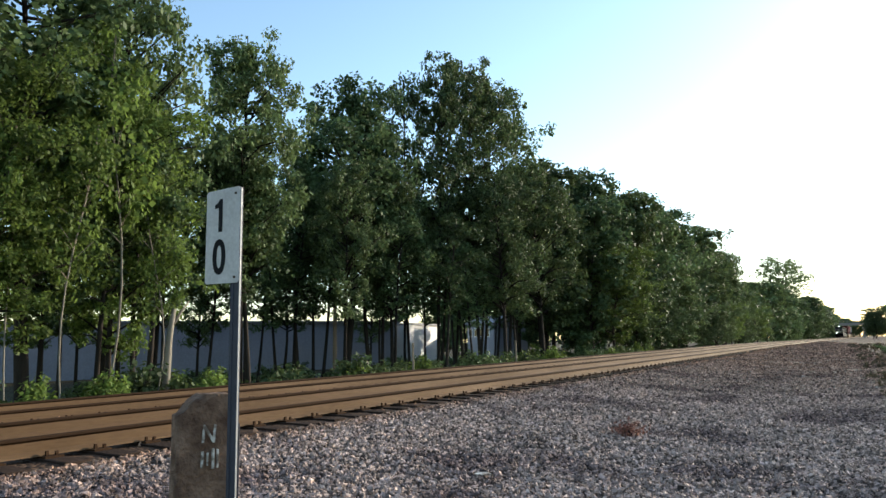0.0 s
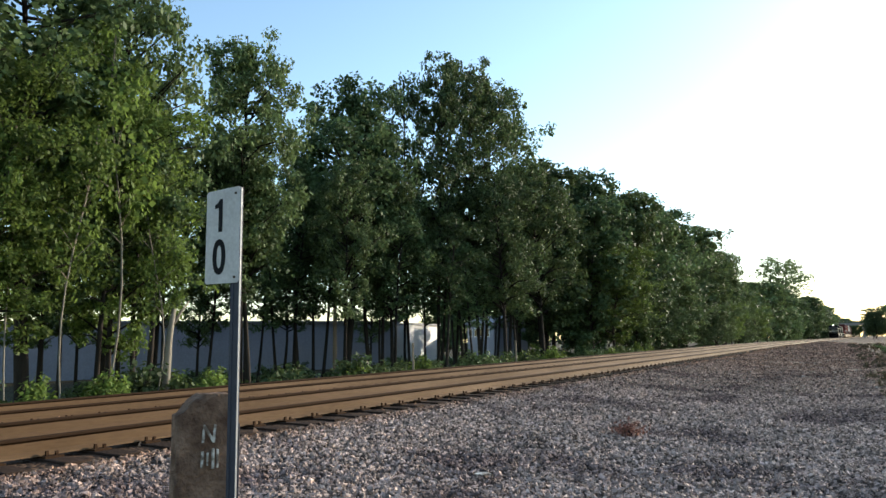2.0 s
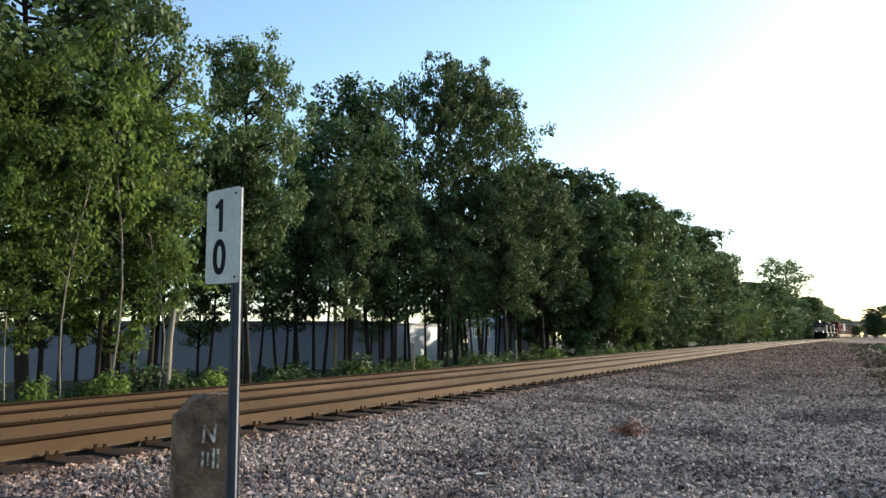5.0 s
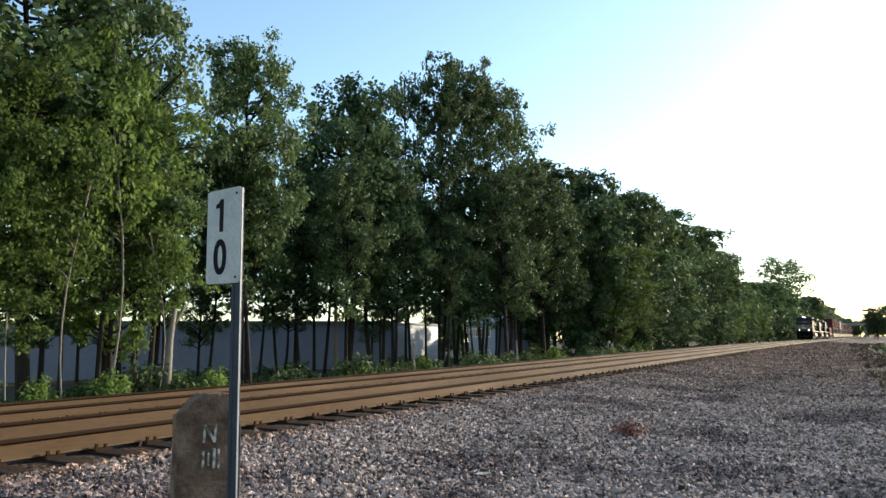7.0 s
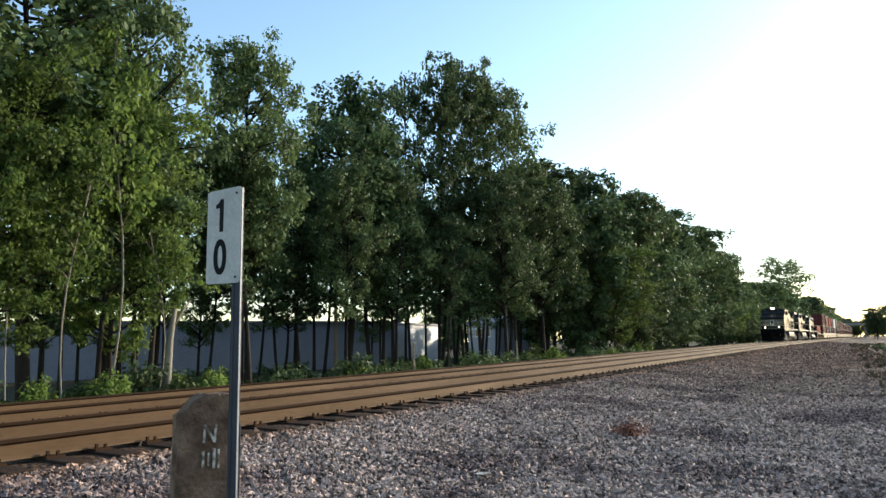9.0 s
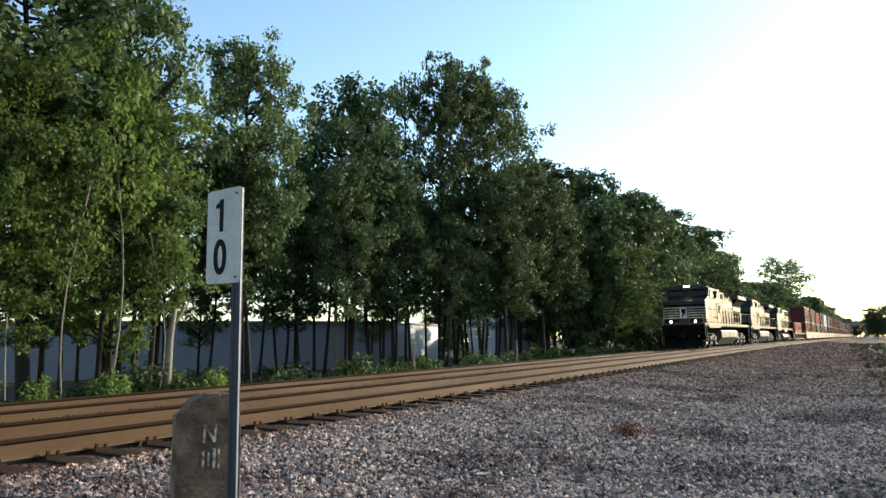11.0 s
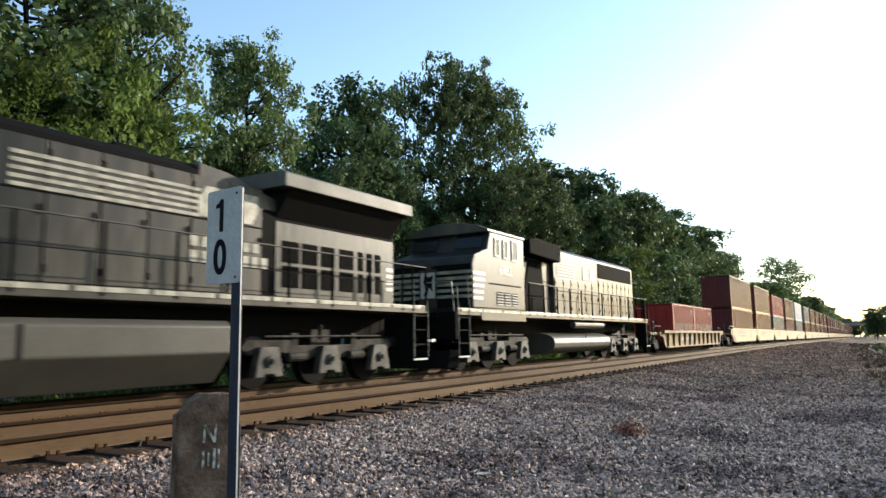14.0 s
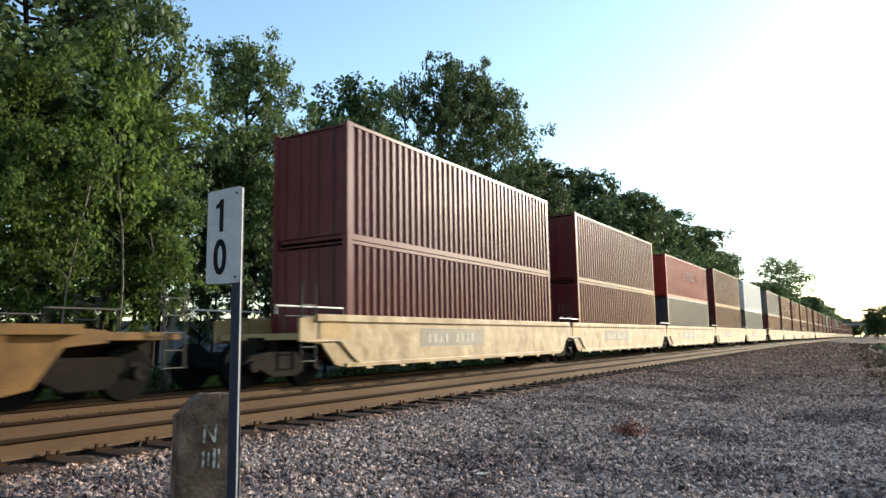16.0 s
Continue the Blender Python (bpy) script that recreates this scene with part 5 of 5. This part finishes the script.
def container(length, height, material, label, detail=True, group="containers on the train"):
    """A corrugated steel box: pressed side walls, corner posts, rails, castings and end doors; foot of the front end at the origin."""
    box_ob = thing("shipping_container", label, "container", group)
    half, pitch, deep = 1.219, 0.29, 0.055
    n = int((length - 0.3) / pitch)
    start = (length - n * pitch) / 2
    for s in (-1, 1):
        pts = []
        for i in range(n):
            y = start + i * pitch
            pts += [(s * (half - 0.006), y), (s * (half - 0.006), y + 0.08), (s * (half - 0.006 - deep), y + 0.145), (s * (half - 0.006 - deep), y + 0.225)]
        pts.append((s * (half - 0.006), start + n * pitch))
        bm = bmesh.new()
        lo, hi = [bm.verts.new((*p, 0.16)) for p in pts], [bm.verts.new((*p, height - 0.1)) for p in pts]
        for a, b, c2, d in zip(lo, lo[1:], hi[1:], hi):
            f = bm.faces.new((a, b, c2, d) if s > 0 else (d, c2, b, a))
        part("side_wall", bm, material, box_ob)
        for z0, z1, nm in ((0.0, 0.16, "bottom_rail"), (height - 0.1, height, "top_rail")):
            part(nm, boxm(s * half - 0.03 - 0.03 * s, s * half + 0.03 - 0.03 * s, 0.15, length - 0.15, z0 + 0.01, z1 - 0.01), material, box_ob)
        for y in (0.0, length - 0.16):
            part("corner_post", boxm(s * (half - 0.08) - 0.08, s * (half - 0.08) + 0.08, y, y + 0.16, 0.118, height - 0.118), material, box_ob)
            for z in (0.0, height - 0.118):
                part("corner_casting", boxm(s * (half - 0.08) - 0.084, s * (half - 0.08) + 0.084, y - 0.004, y + 0.174, z, z + 0.118), material, box_ob)
    part("roof", boxm(-1.16, 1.16, 0.1, length - 0.1, height - 0.06, height - 0.02), material, box_ob)
    part("floor", boxm(-1.16, 1.16, 0.1, length - 0.1, 0.05, 0.14), material, box_ob)
    for y, name in ((0.03, "door"), (length - 0.07, "end_wall")):
        if name == "door":
            for x0, x1 in ((-1.06, -0.01), (0.01, 1.06)):
                d = part("door", boxm(x0, x1, y, y + 0.05, 0.15, height - 0.13, bevel=0.006), material, box_ob)
                for x in (x0 + 0.28, x1 - 0.28):
                    part("lock_rod", tubem([(x, y - 0.03, 0.1), (x, y - 0.03, height - 0.08)], 0.017, 0.017, 6), UNDER if x > 0.6 else material, d)
        else:
            part("end_wall", boxm(-1.06, 1.06, y, y + 0.04, 0.12, height - 0.1), material, box_ob)
    return box_ob


def car_truck(car, y, name="truck"):
    bm = bmesh.new()
    for s in (-1, 1):
        x0, x1 = (0.95, 1.1) if s > 0 else (-1.1, -0.95)
        prism(bm, [(y - 1.15, 0.5), (y - 0.95, 0.66), (y - 0.4, 0.74), (y + 0.4, 0.74), (y + 0.95, 0.66), (y + 1.15, 0.5), (y + 0.7, 0.4), (y + 0.35, 0.22), (y - 0.35, 0.22), (y - 0.7, 0.4)], "x", x0, x1, bevel=0.02)
        for k in (-0.9, 0.9):
            tube(bm, [(s * 1.05, y + k, 0.46), (s * 1.2, y + k, 0.46)], 0.13, 0.12, 10)
    box(bm, -1.0, 1.0, y - 0.2, y + 0.2, 0.4, 0.72)
    t = part(name, bm, RUST_DARK, car, "rusty two-axle truck")
    for k in (-0.9, 0.9):
        wheelset(t, y + k, 0.46)
    return t


def well_car(label, paint, length, well0, well1, top, low, end_z, ribs, rails=True, marks=False, front_truck=True, rear_truck=True, group="well cars"):
    """A well car: two side girders with sloped ends, floor beams, end decks, ladders and trucks; front at y 0."""
    car = thing("well_car", label, "railcar", group)
    for s in (-1, 1):
        x0, x1 = (1.26, 1.33) if s > 0 else (-1.33, -1.26)
        out = [(well0 - 1.7, end_z - 0.04), (well0 - 1.7, top - 0.06), (well0 - 0.8, top), (well1 + 0.8, top), (well1 + 1.7, top - 0.06), (well1 + 1.7, end_z - 0.04), (well1 + 1.0, end_z - 0.1), (well1 + 0.55, low + 0.05), (well1 + 0.3, low), (well0 - 0.3, low), (well0 - 0.55, low + 0.05), (well0 - 1.0, end_z - 0.1)]
        g = part("side_girder", prismm(out, "x", x0, x1, bevel=0.008), paint, car)
        part("top_chord", boxm(s * 1.35 - (0.14 if ribs else 0.06), s * 1.35 + (0.14 if ribs else 0.04), well0 - 1.2, well1 + 1.2, top - 0.13, top + 0.03, bevel=0.012), paint, g)
        part("bottom_chord", boxm(s * 1.32 - 0.05, s * 1.32 + 0.05, well0 - 0.2, well1 + 0.2, low - 0.02, low + 0.08, bevel=0.012), paint, g)
        if ribs:
            n = int((well1 - well0) / ribs)
            for i in range(n + 1):
                y = well0 + (well1 - well0) * i / n
                part("rib", prismm([(s * 1.33, low + 0.08), (s * 1.4, low + 0.08), (s * 1.47, top - 0.1), (s * 1.33, top - 0.1)], "y", y - 0.09, y + 0.09), paint, g)
        else:
            n = 9
            for i in range(n):
                y = well0 + 0.6 + (well1 - well0 - 1.2) * i / (n - 1)
                part("bracket", boxm(s * 1.36 - 0.05, s * 1.36 + 0.05, y - 0.12, y + 0.12, low - 0.07, low - 0.021), paint, g)
        if marks:
            for i in range(9):
                if i != 4:
                    part("lettering_bar", boxm(s * 1.333 - 0.004, s * 1.333 + 0.004, (well0 + well1) / 2 - 2.9 + 0.3 * i, (well0 + well1) / 2 - 2.78 + 0.3 * i, 0.86, 1.1), DULL_WHITE, g, "pale lettering bar")
            part("lettering_patch", boxm(s * 1.331 - 0.002, s * 1.331 + 0.002, (well0 + well1) / 2 - 3.3, (well0 + well1) / 2 + 0.3, 0.76, 1.24), TAN_PATCH, g, "grey-tan repainted patch")
    part("floor", boxm(-1.25, 1.25, well0, well1, low + 0.0, low + 0.06), UNDER, car)
    for y0, y1 in ((0.15, well0), (well1, length - 0.15)):
        d = part("end_deck", boxm(-1.2, 1.2, y0, y1, end_z, end_z + 0.14, bevel=0.012), paint, car)
        part("bolster", boxm(-0.45, 0.45, y0 + 0.1, y1 - 0.1, 0.72, end_z), RUST_DARK, d)
    for s in (-1, 1):
        for y in (0.35, length - 0.35):
            lad = bmesh.new()
            for dy in (-0.22, 0.22):
                tube(lad, [(s * 1.3, y + dy, 0.5), (s * 1.3, y + dy, top + 0.7)], 0.02, 0.02, 6)
            for k in range(5):
                tube(lad, [(s * 1.3, y - 0.22, 0.52 + 0.3 * k), (s * 1.3, y + 0.22, 0.52 + 0.3 * k)], 0.014, 0.014, 6)
            part("ladder", lad, UNDER, car)
        for y in (well0 - 1.4, well1 + 1.4):
            part("deck_rail", tubem([(s * 1.15, y - 0.6, end_z + 0.14), (s * 1.15, y - 0.6, end_z + 0.5), (s * 1.15, y + 0.6, end_z + 0.5), (s * 1.15, y + 0.6, end_z + 0.14)], 0.02, 0.02, 6), UNDER, car)
    if front_truck:
        car_truck(car, well0 - (1.5 if ribs else 1.9))
    if rear_truck:
        car_truck(car, well1 + (1.5 if ribs else 1.9))
    coupler(car, 0.02, 1)
    coupler(car, length - 0.02, -1)
    return car


def build_train():
    rides(wide_radiator_locomotive(True), -28.2)
    rides(wide_radiator_locomotive(False), -5.9)
    rides(rebuilt_locomotive(), 16.4)
    ribbed = rides(well_car("yellow ribbed well car carrying two short red containers", WELL, 22.6, 3.3, 19.3, 1.22, 0.26, 1.0, 1.4), 38.9)
    part("lettering_patch", boxm(1.332, 1.338, 6.5, 10.4, 0.62, 0.92), PATCH, ribbed, "dark brown repainted patch")
    for i in range(11):
        if i not in (3, 4):
            part("lettering_bar", boxm(1.339, 1.345, 6.65 + 0.3 * i, 6.78 + 0.3 * i, 0.67, 0.87), DULL_WHITE, ribbed, "white lettering bar")
    short = container(6.06, 2.59, BOX_RED, "short faded red corrugated container with white lettering", group="red containers")
    for s in (-1, 1):
        n = int((6.06 - 0.3) / 0.29)
        y0 = (6.06 - n * 0.29) / 2
        for i in range(1, n):
            h = (0.5, 0.46, 0.52, 0.48)[i % 4]
            if i not in (9, 13):
                part("lettering_bar", boxm(s * 1.215 - 0.003, s * 1.215 + 0.003, y0 + 0.29 * i + 0.004, y0 + 0.29 * i + 0.076, 1.12 - h / 2, 1.12 + h / 2), DULL_WHITE, short, "worn white lettering bar")
        for i in (16, 17, 18):
            for z in (1.95, 2.08, 2.2):
                part("notice", boxm(s * 1.215 - 0.003, s * 1.215 + 0.003, y0 + 0.29 * i + 0.004, y0 + 0.29 * i + 0.076, z, z + 0.06), WHITE, short, "white notice bar")
    rides(short, 44.3)
    rides(copy_thing(short, Matrix()), 50.4)
    # articulated sets of five wells with stacked containers
    def trim(car):
        """Grab rails and a fresh paint patch on a pale well car."""
        for s in (-1, 1):
            part("grab_rail", tubem([(s * 1.28, -0.6, 1.5), (s * 1.28, -0.6, 1.68), (s * 1.28, 1.5, 1.68), (s * 1.28, 1.6, 1.5)], 0.022, 0.022, 6), WHITE, car, "pale grab rail")
            part("paint_patch", boxm(s * 1.333 - 0.003, s * 1.333 + 0.003, 0.72, 1.75, 1.0, 1.37), OCHRE, car, "worn ochre paint patch")
            part("brake_pipe", tubem([(s * 1.355, 0.2, 0.94), (s * 1.355, 1.35, 0.94), (s * 1.355, 1.75, 0.6), (s * 1.355, 2.05, 0.42), (s * 1.355, 2.7, 0.42), (s * 1.355, 13.9, 0.44)], 0.022, 0.022, 6), WELL_PALE, car, "thin pale brake pipe")
            part("seam", boxm(s * 1.334 - 0.004, s * 1.334 + 0.004, 0.62, 0.66, 0.98, 1.42), RUST_DARK, car)
        return car
    first = well_car("pale yellow dented well car under stacked containers", WELL_PALE, 15.1, 1.75, 14.2, 1.5, 0.36, 0.98, 0, marks=True)
    trim(first)
    tall = {
        "maroon": container(12.19, 2.896, BOX_MAROON, "long maroon corrugated steel container"),
        "brown": container(12.19, 2.896, BOX_BROWN, "long brown corrugated steel container"),
        "blue": container(12.19, 2.896, BOX_BLUE, "long slate-blue corrugated steel container"),
        "white": container(12.19, 2.896, BOX_WHITE, "long white corrugated steel container"),
        "grey": container(12.19, 2.896, BOX_GREY, "long grey corrugated steel container"),
        "low": container(12.19, 2.591, BOX_RED, "long red-brown container with pale lettering"),
    }
    for s in (-1, 1):
        for i in range(6):
            part("lettering_bar", boxm(s * 1.215 - 0.003, s * 1.215 + 0.003, 0.155 + 0.29 * (16 + 2 * i) + 0.004, 0.155 + 0.29 * (16 + 2 * i) + 0.076, 1.3, 1.85), CHALK, tall["low"], "worn white lettering bar")
    placed = set()

    def load(kind, place, z):
        ob = tall[kind]
        if kind in placed:
            ob = copy_thing(ob, Matrix())
        placed.add(kind)
        LIFT[ob.name] = z
        rides(ob, place)
    stacks = [("maroon", "maroon"), ("maroon", "maroon"), ("low", "blue"), ("brown", "brown"), ("white", "grey"), ("grey", "maroon"), ("brown", "brown"), ("brown", "maroon"),
              ("maroon", "maroon"), ("brown", "brown")]
    r = random.Random(2)
    place = 64.2
    for i in range(34):
        car = first if i == 0 else copy_thing(first, Matrix())
        rides(car, place)
        upper, lower = stacks[i] if i < len(stacks) else (r.choice(("maroon", "brown", "maroon", "brown", "brown", "grey")), r.choice(("maroon", "brown", "maroon")))
        load(lower, place + 1.76, 0.43)
        load(upper, place + 1.76, 0.43 + 2.9)
        place += 15.2 if i % 5 != 4 else 17.8


LIFT = {}
build_train()
for red, _ in CARS:
    if red.name.startswith("shipping_container") and red.name not in LIFT:
        LIFT[red.name] = 0.36


def motions():
    """The train rolls along the far track at a steady speed."""
    for ob, place in CARS:
        rows = []
        for i in range(17):
            y = place - SPEED * (i - 14)
            slope = math.degrees(math.atan((dip(y + 14) - dip(y)) / 14))
            rows.append((float(i), pose(FAR_X, y, FAR_Z + dip(y) + LIFT.get(ob.name, 0.0), slope, 0, 0)))
        walk(ob, rows)


motions()
